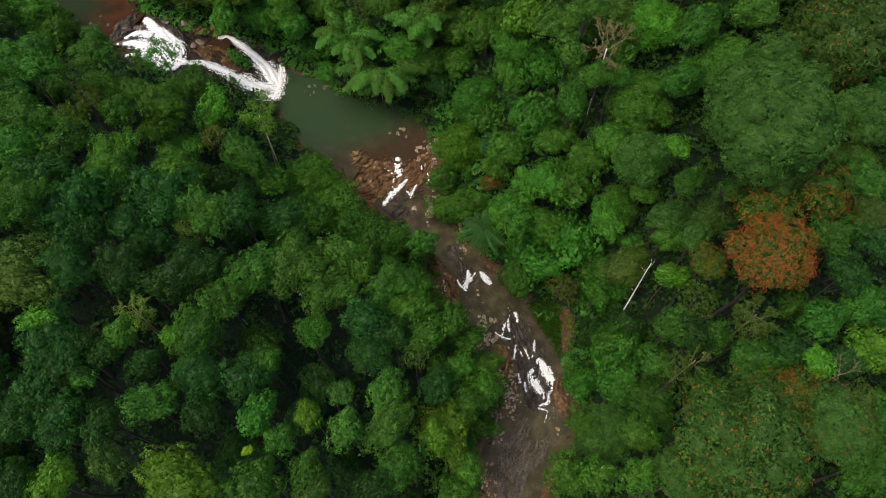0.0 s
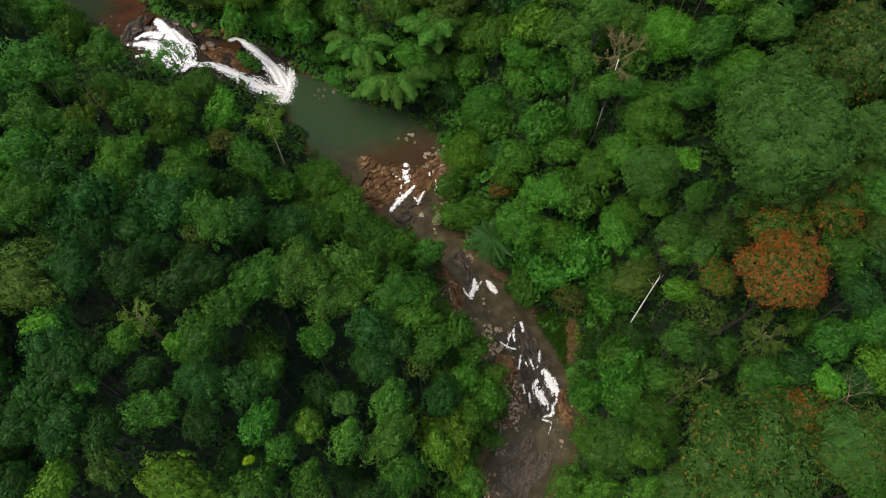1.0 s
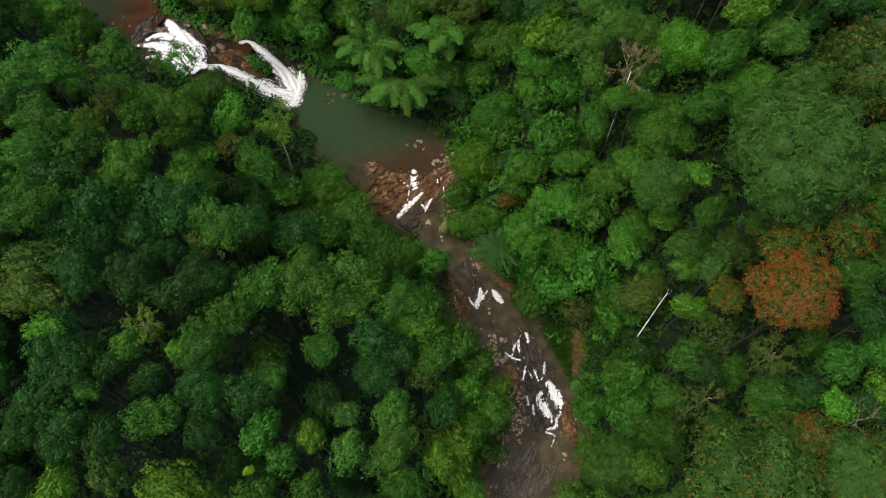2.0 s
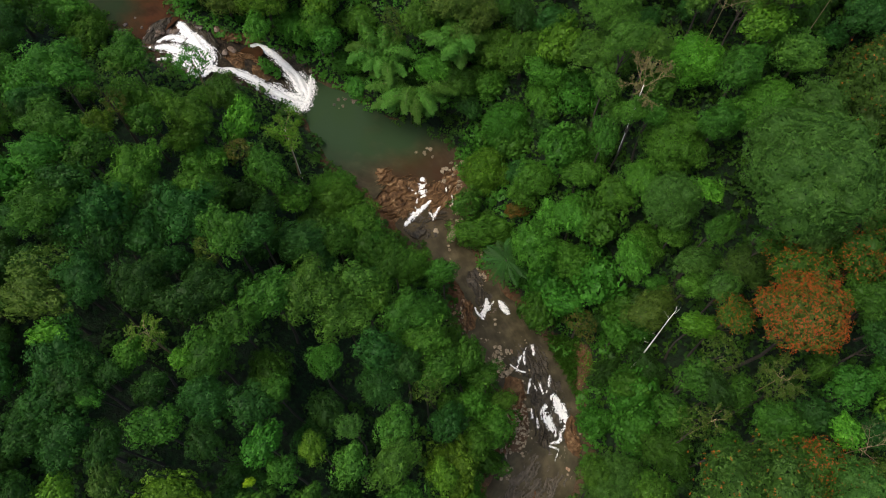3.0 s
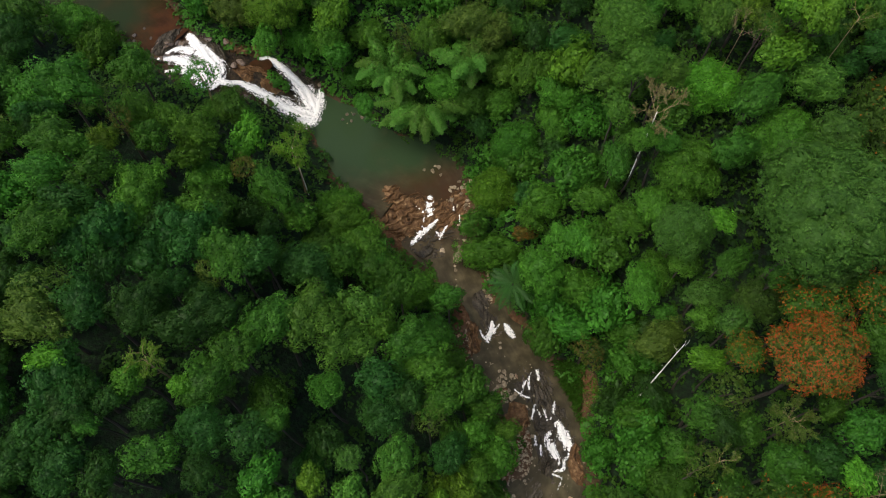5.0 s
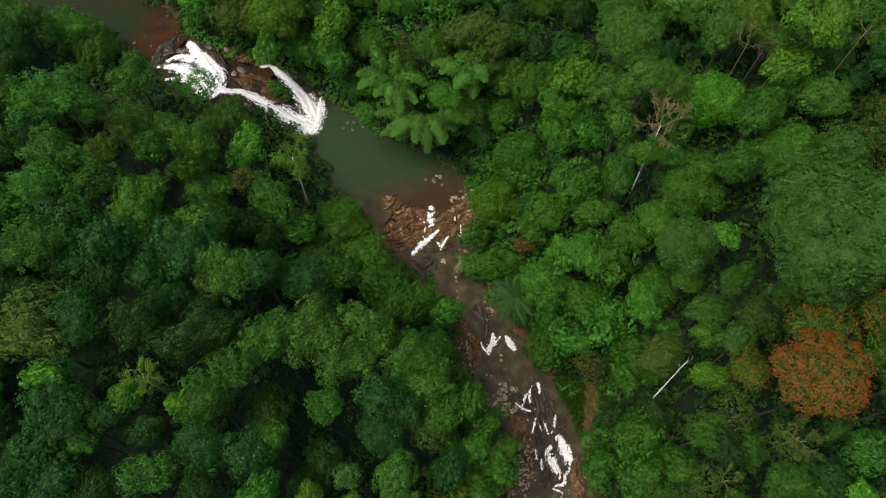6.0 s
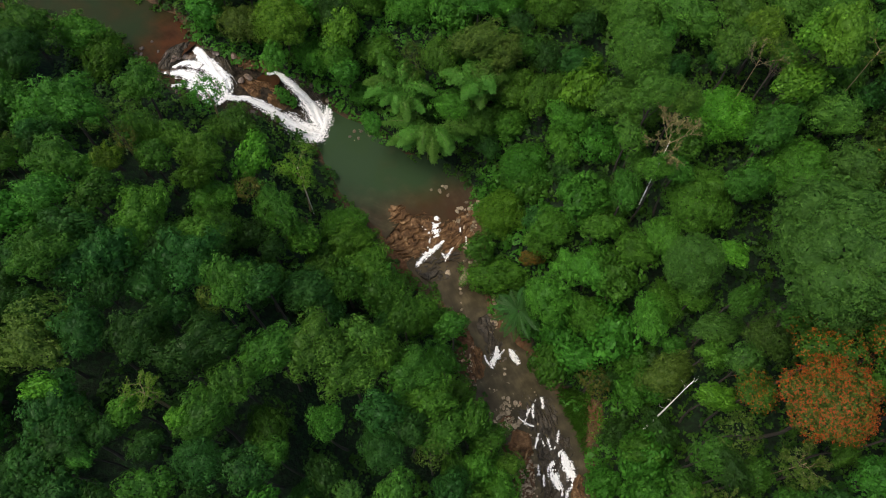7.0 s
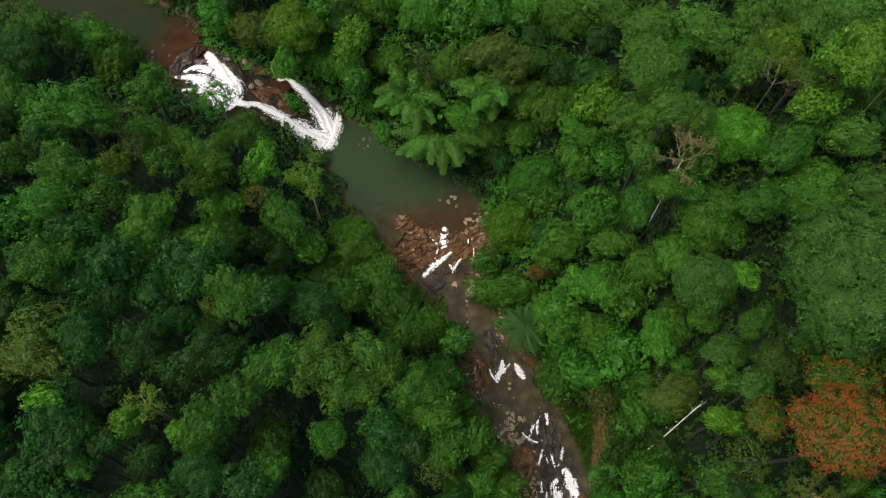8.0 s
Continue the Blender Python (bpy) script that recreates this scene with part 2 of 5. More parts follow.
def waves(x, y, seed, size):
    """Cheap smooth unevenness from a few crossed sine waves, about -1 to 1."""
    r = np.random.RandomState(seed)
    v = 0
    for k in range(5):
        a, f, p = r.uniform(0, 6.28), (0.7 + 0.45 * k) * 6.28 / size, r.uniform(0, 6.28)
        v = v + np.sin((x * np.cos(a) + y * np.sin(a)) * f + p + 0.8 * np.sin((x * np.sin(a) - y * np.cos(a)) * f * 0.6)) / (1 + 0.5 * k)
    return v / 2.6


def land(x, y):
    """Ground height and the distance from the stream's edge at points x, y (arrays)."""
    x, y = np.atleast_1d(np.asarray(x, float)), np.atleast_1d(np.asarray(y, float))
    level, edge = np.empty_like(x), np.empty_like(x)
    side = np.empty_like(x)
    for i in range(0, len(x), 4000):
        s = slice(i, i + 4000)
        dx, dy = x[s, None] - LINE[None, :, 0], y[s, None] - LINE[None, :, 1]
        dist = np.hypot(dx, dy)
        w = 1 / (dist ** 2 + 4) ** 2
        level[s] = (w * LINE[:, 2]).sum(1) / w.sum(1)
        near = (dist - LINE[:, 3]).argmin(1)
        k = np.arange(len(near))
        edge[s] = dist[k, near] - LINE[near, 3]
        nxt = np.minimum(near + 1, len(LINE) - 1)
        tx, ty = LINE[nxt, 0] - LINE[near, 0], LINE[nxt, 1] - LINE[near, 1]
        side[s] = np.sign(tx * dy[k, near] - ty * dx[k, near])
    d = np.maximum(edge - 1.0, 0)
    steep = np.where(side > 0, 0.72, 0.52)
    rise = 34 * (1 - np.exp(-steep * np.maximum(d - 4, 0) / 34)) + 0.12 * d
    z = level + np.where(edge < 0, np.maximum(-0.75, edge * 0.35), np.minimum(0.5, 0.22 * edge)) + rise
    for cx, cy, rx, ry, up in RISES:
        z = z + up * np.exp(-((x - cx) / rx) ** 2 - ((y - cy) / ry) ** 2)
    z = z + waves(x, y, 3, 26) * np.clip(d / 12, 0, 1) * 1.4 + waves(x, y, 4, 7) * 0.16 + waves(x, y, 5, 2.6) * 0.08
    return z, edge


def water_level(x, y):
    """The stream's level at points x, y (arrays), eased along its line."""
    out = np.empty(len(x))
    for i in range(0, len(x), 4000):
        s = slice(i, i + 4000)
        w = 1 / ((x[s, None] - LINE[None, :, 0]) ** 2 + (y[s, None] - LINE[None, :, 1]) ** 2 + 1.5) ** 2
        out[s] = (w * LINE[:, 2]).sum(1) / w.sum(1)
    return out


def height(x, y):
    return float(land(x, y)[0][0])


def mesh_of(name, verts, faces, mat=None, smooth=True):
    me = bpy.data.meshes.new(name)
    me.from_pydata([tuple(v) for v in verts], [], faces)
    if smooth:
        me.polygons.foreach_set("use_smooth", [True] * len(me.polygons))
    if mat:
        me.materials.append(mat)
    me.update()
    return me


def quads(name, verts, mat):
    """A mesh of loose four-cornered leaves from an (n, 4, 3) array."""
    n = len(verts)
    me = bpy.data.meshes.new(name)
    me.vertices.add(4 * n)
    me.vertices.foreach_set("co", np.ascontiguousarray(verts, dtype=np.float32).ravel())
    me.loops.add(4 * n)
    me.loops.foreach_set("vertex_index", np.arange(4 * n, dtype=np.int32))
    me.polygons.add(n)
    me.polygons.foreach_set("loop_start", np.arange(0, 4 * n, 4, dtype=np.int32))
    me.materials.append(mat)
    me.update(calc_edges=True)
    return me


def axis(lo, hi, step, far):
    a = list(np.arange(lo, hi + step, step))
    s = step
    while a[-1] < far:
        s *= 1.35
        a.append(a[-1] + s)
    s = step
    while a[0] > -far:
        s *= 1.35
        a.insert(0, a[0] - s)
    return np.array(a)


gx, gy = axis(-125, 100, 0.9, 2500), axis(0, 140, 0.9, 2500)
GX, GY = np.meshgrid(gx, gy)
gz, gedge = land(GX.ravel(), GY.ravel())
nx, ny = len(gx), len(gy)
gv = np.column_stack([GX.ravel(), GY.ravel(), gz])
idx = np.arange(nx * ny).reshape(ny, nx)
gf = np.stack([idx[:-1, :-1], idx[:-1, 1:], idx[1:, 1:], idx[1:, :-1]], -1).reshape(-1, 4).tolist()
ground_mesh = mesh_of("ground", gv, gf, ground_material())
bank_attr = ground_mesh.attributes.new("bank", "FLOAT", "POINT")
bare = sum(np.exp(-((GX.ravel() - a) / c) ** 2 - ((GY.ravel() - b) / d) ** 2) for a, b, c, d in BARE)
bank_attr.data.foreach_set("value", (np.minimum((gedge - np.where((GY.ravel() > 78) & (GX.ravel() > -60), -0.9, 0.7)) * 0.6, 3) - 5 * bare).astype(np.float32))
wet_attr = ground_mesh.attributes.new("wet", "FLOAT", "POINT")
wet_attr.data.foreach_set("value", np.clip(1.6 - np.hypot((GX.ravel() + 48) / 15, (GY.ravel() - 96) / 8), 0, 1).astype(np.float32))
ground = tagged(new("ground", ground_mesh), "forest floor sloping down to a rocky stream bed", "ground", kind="structure")


def water_sheet(name, first, last, mat, label, wide=1.6):
    """The water surface between two stretches of the stream line."""
    part_line = LINE[first:last]
    verts, faces, flow, cols = [], [], [], 13
    for i, (x, y, z, hw) in enumerate(part_line):
        a, b = LINE[max(first + i - 1, 0)], LINE[min(first + i + 1, len(LINE) - 1)]
        tx, ty = b[0] - a[0], b[1] - a[1]
        n = math.hypot(tx, ty)
        for c in np.linspace(-1, 1, cols):
            px, py = x - ty / n * c * (hw + wide), y + tx / n * c * (hw + wide)
            flow.append((c * hw * 2.2, i * 1.2 * 0.45, 0))
            verts.append((px, py, z - 0.02 + 0.03 * float(waves(px, py, 8, 3.0))))
    for i in range(len(part_line) - 1):
        for j in range(cols - 1):
            k = i * cols + j
            faces.append((k, k + cols, k + cols + 1, k + 1))
    me = mesh_of(name, verts, faces, mat)
    me.attributes.new("flow", "FLOAT_VECTOR", "POINT").data.foreach_set("vector", np.array(flow, dtype=np.float32).ravel())
    return tagged(new(name, me), label, "water", kind="structure")


def nearest(x, y):
    return int(np.hypot(LINE[:, 0] - x, LINE[:, 1] - y).argmin())


lip, foot = nearest(-63, 99), nearest(-35, 93)
upper_water = water_sheet("water_upstream", 0, lip + 1, UPSTREAM, "calm reddish-brown stream above the waterfall")
co = np.array([v.co[:] for v in upper_water.data.vertices])
upper_water.data.attributes.new("still", "FLOAT", "POINT").data.foreach_set("value", np.clip((-66 - co[:, 0]) / 9, 0, 0.9).astype(np.float32))
stream_water = water_sheet("water_stream", foot - 2, len(LINE), RIVER, "green-grey plunge pool running out as a silty brown stream", 1.0)
co = np.array([v.co[:] for v in stream_water.data.vertices])
stream_water.data.attributes.new("red", "FLOAT", "POINT").data.foreach_set("value", np.exp(-((co[:, 0] + 8) / 11) ** 2 - ((co[:, 1] - 75.5) / 8) ** 2).astype(np.float32))
still = stream_water.data.attributes.new("still", "FLOAT", "POINT")
still.data.foreach_set("value", (1.2 / (1 + np.exp((-co[:, 0] * 0.45 + co[:, 1] - 86) * -0.55)) - 0.1).astype(np.float32))


def tube(verts, faces, path, radii, sides=6):
    """Adds a tapering tube along path to verts and faces."""
    base = len(verts)
    path = [Vector(p) for p in path]
    for i, (p, r) in enumerate(zip(path, radii)):
        t = (path[min(i + 1, len(path) - 1)] - path[max(i - 1, 0)]).normalized()
        u = t.cross(Vector((0.31, 0.95, 0.05))).normalized()
        v = t.cross(u)
        for k in range(sides):
            a = 2 * math.pi * k / sides
            verts.append(p + (u * math.cos(a) + v * math.sin(a)) * r)
    for i in range(len(path) - 1):
        for k in range(sides):
            a, b = base + i * sides + k, base + i * sides + (k + 1) % sides
            faces.append((a, b, b + sides, a + sides))
    faces.append(tuple(base + (len(path) - 1) * sides + k for k in range(sides)))


def part(name, data, parent, label="", place=None):
    """Links a mesh as one object under a thing or a part, keeping its world place."""
    ob = new(name, data)
    ob.parent = parent
    if place is not None:
        ob.matrix_basis = place
    if label:
        ob["label"] = label
    return ob


# ---------------------------------------------------------------- crowns
def unit(v):
    return v / np.maximum(np.linalg.norm(v, axis=-1, keepdims=True), 1e-9)


def leaves_at(r, spots, normals, length, width, per, spread=0.35, droop=0.15):
    """Sprays of per leaves at each spot, facing about along its normal.
    Returns the leaves' corners and, for each leaf, the way in which its spray bulges."""
    n = len(spots)
    spots, normals = np.repeat(spots, per, 0), np.repeat(normals, per, 0)
    bulge = unit(normals)
    nn = unit(unit(normals) + r.normal(0, 0.28, normals.shape) + np.array([0, -0.10, 0.55]))
    out = unit(np.cross(nn, r.normal(0, 1, nn.shape)))
    out = unit(out + nn * r.uniform(-0.20, spread, (n * per, 1)) - np.array([0, 0, droop]))
    side = unit(np.cross(out, nn))
    size = r.uniform(0.65, 1.25, (n * per, 1))
    a = spots + out * 0.04
    tip = spots + out * length * size
    mid = spots + out * length * size * 0.5 + nn * length * 0.10
    return np.stack([a, mid + side * width * size * 0.5, tip, mid - side * width * size * 0.5], 1), bulge


def leaf_mesh(name, mat, *layers):
    """One mesh of loose leaves (three or four corners each), shaded as soft sprays: layers of (corners, bulge[, age or
    painted inner shade]).
    """
    verts, faces, shade, ages = [], [], [], []
    base = 0
    for corners, bulge, *age_shade in layers:
        corners = corners.copy()
        k = corners.shape[1]
        up = np.cross(corners[:, 1] - corners[:, 0], corners[:, 2] - corners[:, 0])
        if k == 4:
            up = np.cross(corners[:, 2] - corners[:, 0], corners[:, 3] - corners[:, 1])
        wrong = (up * bulge).sum(1) < 0
        corners[wrong] = corners[wrong][:, ::-1]
        up = unit(np.where(wrong[:, None], -up, up))
        verts.append(corners.reshape(-1, 3))
        shade.append(np.repeat(unit(bulge * 0.64 + up * 0.36), k, 0))
        ages.append(age_shade[0] if age_shade else np.zeros(len(corners)))
        faces += (base + np.arange(k * len(corners)).reshape(-1, k)).tolist()
        base += k * len(corners)
    me = mesh_of(name, np.vstack(verts), faces, mat)
    me.attributes.new("age_shade", "FLOAT", "FACE").data.foreach_set("value", np.concatenate(ages).astype(np.float32))
    me.normals_split_custom_set_from_vertices(np.vstack(shade).tolist())
    return me


def rosettes(r, spots, normals, length, width, per, size):
    """Domed sprays of per leaves that radiate from each spot about its normal: corners, bulge and age of every leaf."""
    n = len(spots)
    big = r.uniform(0.65, 1.30, n) * size
    age_shade = np.clip(r.normal(0, 0.30, n), -0.6, 0.9)
    axis_up = np.repeat(unit(normals + r.normal(0, 0.25, normals.shape)), per, 0)
    ball = unit(r.normal(0, 1, (n * per, 3)) + 0.75 * axis_up)
    low = (ball * axis_up).sum(1) < -0.15
    ball[low] *= -1
    reach = np.repeat(big, per)[:, None]
    at = np.repeat(spots, per, 0) + ball * reach * r.uniform(0.45, 1.0, (n * per, 1))
    nn = unit(ball + 0.5 * axis_up + np.array([0, 0, 0.45]) + r.normal(0, 0.24, ball.shape))
    out = ball - axis_up * (ball * axis_up).sum(1)[:, None] + r.normal(0, 0.35, ball.shape)
    out = unit(out - nn * (out * nn).sum(1)[:, None] - np.array([0, 0, 0.12]))
    side = unit(np.cross(out, nn))
    k = r.uniform(0.65, 1.25, (n * per, 1))
    tip, mid = at + out * length * k, at + out * length * k * 0.48 + nn * length * 0.10
    return np.stack([at, mid + side * width * k * 0.5, tip, mid - side * width * k * 0.5], 1), unit(ball + 0.6 * axis_up), np.repeat(age_shade, per)


def crown_meshes(name, seed, radius, lobes, flat, swell, leaf, width, per, density, flowers=0, broad=False, tuft=0.5, gaps=0.0, uneven=0.18):
    """A crown about its centre: a dome swollen into rounded lobes, clad in separate leafy sprays over a deeper layer of
    leaves coloured darker for the shade inside, as (foliage mesh, flower mesh, lobe centres)."""
    r = np.random.RandomState(seed)
    axes = []
    tries = 0
    while len(axes) < lobes and tries < 6000:
        tries += 1
        d = unit(r.normal(0, 1, 3))
        if d[2] > -0.35 and all(d @ q < 1 - 1.05 / lobes for q in axes):
            axes.append(d)
    axes = np.array(axes)
    high = r.uniform(0.35, 1.0, len(axes))
    wide = 0.85 * math.sqrt(4.6 / len(axes)) * r.uniform(0.8, 1.15, len(axes))
    skew = r.normal(0, 1, (2, 3)) * np.array([2.0, 2.0, 1.0])

    def hull_at(d, depth):
        angle = np.arccos(np.clip(d @ axes.T, -1, 1)) / wide
        lift = np.sqrt(np.clip(1 - angle ** 2, 0, 1)) * high
        k = lift.argmax(1)
        best = lift[np.arange(len(d)), k]
        rho = radius * (1 - swell + swell * best) * depth * (1 + uneven * (np.sin(d @ skew[0] + seed) + 0.5 * np.sin(d @ skew[1] * 2)))
        p = d * rho[:, None] * np.array([1, 1, flat])
        core = axes[k] * (1 - 1.3 * swell) * radius * np.array([1, 1, flat])
        return p, unit(unit(p - core) + 0.35 * d + np.array([0, 0, 0.20]))

    def spread_evenly(n, shake):
        """n directions spaced evenly over the ball, shaken a little; none near its foot."""
        i = np.arange(n) + 0.5
        z, a = 1 - 2 * i / n, i * 2.399963
        d = np.stack([np.sqrt(1 - z * z) * np.cos(a), np.sqrt(1 - z * z) * np.sin(a), z], 1)
        d = unit(d + r.normal(0, shake / math.sqrt(n), d.shape))
        return d[d[:, 2] > -0.38]

    area = 4 * math.pi * radius * radius * (0.4 + 0.6 * flat)
    spots, normals = hull_at(spread_evenly(int(density * area), 1.1), 1.0)
    keep = r.rand(len(spots)) > gaps + 0.05
    spots, normals = spots[keep], normals[keep]
    spots = spots - normals * np.abs(r.normal(0, 0.30, (len(spots), 1))) + normals * 0.1
    lv, lb, la = rosettes(r, spots, normals, leaf, width, per, tuft)
    if not broad:
        lv = np.stack([lv[:, 0] * 0.75 + lv[:, 2] * 0.25 + (lv[:, 1] - lv[:, 3]) * 0.5, lv[:, 2], lv[:, 0] * 0.75 + lv[:, 2] * 0.25 - (lv[:, 1] - lv[:, 3]) * 0.5], 1)
    inner, inner_n = hull_at(spread_evenly(int(1.5 * (1 - 0.6 * gaps) * area), 2.0), 1 - 0.5 / radius)
    inner = inner * r.uniform(0.88, 1.0, (len(inner), 1))
    deep, db = leaves_at(r, inner, inner_n, 0.50, 0.42, 1, 0.1)
    # the negative value paints the crown's inner shade into the leaf colour
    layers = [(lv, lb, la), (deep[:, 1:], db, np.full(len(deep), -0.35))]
    if not gaps:
        # the closed mass of twigs and leaves under the outer sprays, its colour darkened as shade
        bm = bmesh.new()
        bmesh.ops.create_icosphere(bm, subdivisions=5 if radius > 5.5 else 4, radius=1)
        d = np.array([f.calc_center_median()[:] for f in bm.faces])
        tri = np.array([[v.co[:] for v in f.verts] for f in bm.faces])
        bm.free()
        some = (d[:, 2] > -0.3) & (r.rand(len(d)) < 0.97)
        d, tri = unit(d[some]), tri[some]
        inset = 1 - 0.95 / radius
        p, n = hull_at(d, inset)
        rim = hull_at(unit(tri.reshape(-1, 3)), inset)[0].reshape(-1, 3, 3)
        rim = p[:, None] + (rim - p[:, None]) * 1.15 + r.normal(0, 0.07, rim.shape)
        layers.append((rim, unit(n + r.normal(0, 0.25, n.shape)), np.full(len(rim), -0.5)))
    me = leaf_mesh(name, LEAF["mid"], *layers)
    bloom = None
    if flowers:
        top = np.nonzero(normals[:, 2] > 0.05)[0]
        pick = r.choice(top, flowers)
        at = spots[pick] + normals[pick] * (0.9 * tuft) + r.normal(0, 0.30, (flowers, 3))
        bloom = leaf_mesh(name + "_bloom", RED, leaves_at(r, at, unit(normals[pick] + np.array([0, 0, 0.5])), 0.17, 0.11, 4, 0.9, 0.0))
    return me, bloom, axes * radius * 0.6 * np.array([1, 1, flat])


CROWNS = {}


def crown(style, pick):
    """One of the ready crown shapes of a style."""
    key = (style, pick)
    if key not in CROWNS:
        base = 100 * sorted(STYLES).index(style) + pick
        CROWNS[key] = crown_meshes("crown_" + style, base + 7, **STYLES[style])
    return CROWNS[key]


STYLES = {
    "small": dict(radius=3.2, lobes=12, flat=0.84, swell=0.42, leaf=0.34, width=0.22, per=22, density=1.25, tuft=0.48),
    "medium": dict(radius=4.6, lobes=22, flat=0.82, swell=0.38, leaf=0.34, width=0.22, per=22, density=1.15, tuft=0.52),
    "dome": dict(radius=6.5, lobes=34, flat=0.80, swell=0.26, leaf=0.28, width=0.18, per=16, density=2.2, tuft=0.34, uneven=0.07),
    "great": dict(radius=9.2, lobes=46, flat=0.76, swell=0.26, leaf=0.28, width=0.18, per=15, density=2.3, tuft=0.34, uneven=0.06),
    "bigleaf": dict(radius=3.4, lobes=11, flat=0.76, swell=0.40, leaf=0.42, width=0.27, per=16, density=1.25, broad=True, tuft=0.50),
    "flat": dict(radius=3.8, lobes=7, flat=0.50, swell=0.26, leaf=0.24, width=0.17, per=16, density=2.8, tuft=0.26),
    "thin": dict(radius=3.2, lobes=12, flat=0.84, swell=0.46, leaf=0.27, width=0.17, per=16, density=1.5, tuft=0.42, gaps=0.30),
    "airy": dict(radius=3.2, lobes=10, flat=0.80, swell=0.46, leaf=0.27, width=0.18, per=18, density=1.5, tuft=0.44, gaps=0.16),
    "blossom": dict(radius=6.0, lobes=22, flat=0.92, swell=0.24, leaf=0.32, width=0.22, per=18, density=1.5, flowers=2600, tuft=0.42, uneven=0.06),
    "budding": dict(radius=4.0, lobes=12, flat=0.84, swell=0.34, leaf=0.32, width=0.22, per=18, density=1.4, flowers=420, tuft=0.46),
    "sprinkled": dict(radius=7.0, lobes=30, flat=0.78, swell=0.26, leaf=0.28, width=0.18, per=15, density=2.2, flowers=190, tuft=0.34, uneven=0.08),
}


def trunk_mesh(r, rise, centres, scale, girth):
    """A tapered, slightly bent trunk from the ground with limbs into the crown's lobes; its origin is at the foot."""
    verts, faces = [], []
    top, rise = rise, rise.z
    bend = r.uniform(-0.05, 0.05, 2) * rise
    path = [Vector((bend[0] * math.sin(math.pi * t) + top.x * t, bend[1] * math.sin(math.pi * t) + top.y * t, rise * t)) for t in (-0.04, 0.02, 0.2, 0.45, 0.7, 0.9, 1.0)]
    tube(verts, faces, path, [girth * g for g in (1.5, 1.15, 0.9, 0.78, 0.66, 0.5, 0.32)], 7)
    fork = path[4]
    for c in centres[:: max(1, len(centres) // 4)]:
        tip = top + Vector(c) * scale
        mid = fork.lerp(tip, 0.5) + Vector((0, 0, -0.06 * rise))
        tube(verts, faces, [fork, mid, tip], [girth * 0.36, girth * 0.2, girth * 0.06], 4)
    return mesh_of("trunk", verts, faces, BARK)


WORDS = {
    "deep": ("shade_tree", "dark green rainforest tree with a lobed crown on the slope"),
    "mid": ("broadleaf_tree", "mid green rainforest tree with a dense leafy crown"),
    "mid2": ("broadleaf_tree", "soft green rainforest tree with a wide fine-leaved crown"),
    "mid3": ("broadleaf_tree", "warm green rainforest tree on the eastern slope"),
    "grey": ("domed_tree", "tall grey-green tree with a smooth domed crown"),
    "bright": ("young_tree", "young tree with fresh light green leaves"),
    "bright2": ("large_leaved_tree", "clear green large-leaved tree beside the stream valley"),
    "yellow": ("broadleaf_tree", "yellow-green rainforest tree with a rounded crown"),
    "olive": ("broadleaf_tree", "olive green tree with a thinning dry crown"),
    "rust": ("broadleaf_tree", "tree with rusty brown and green leaves"),
    "flat": ("broadleaf_tree", "flat-topped green tree with smooth tiered foliage"),
    "gold": ("sapling", "small bright yellow-green sapling among dark trees"),
    "gold2": ("broadleaf_tree", "golden green tree with sunlit young leaves"),
    "orange": ("broadleaf_tree", "small tree with orange dying leaves"),
    "sparse": ("broadleaf_tree", "half-bare tree with pale branches and light leaves"),
    "sparseg": ("broadleaf_tree", "thin light-crowned tree leaning before the waterfall"),
    "red": ("tulip_tree", "tall tulip tree covered all over in scarlet flowers"),
    "redhalf": ("tulip_tree", "tulip tree with scattered scarlet flowers at the top"),
    "greyred": ("tulip_tree", "broad grey-green tulip tree sprinkled with a few red flowers"),
}
LEAF_OF = {"flat": "bright2", "gold2": "yellow", "orange": "rust", "sparse": "yellow", "sparseg": "bright2", "red": "olive", "redhalf": "mid", "greyred": "grey"}
PLANTED = []
dice = np.random.RandomState(11)


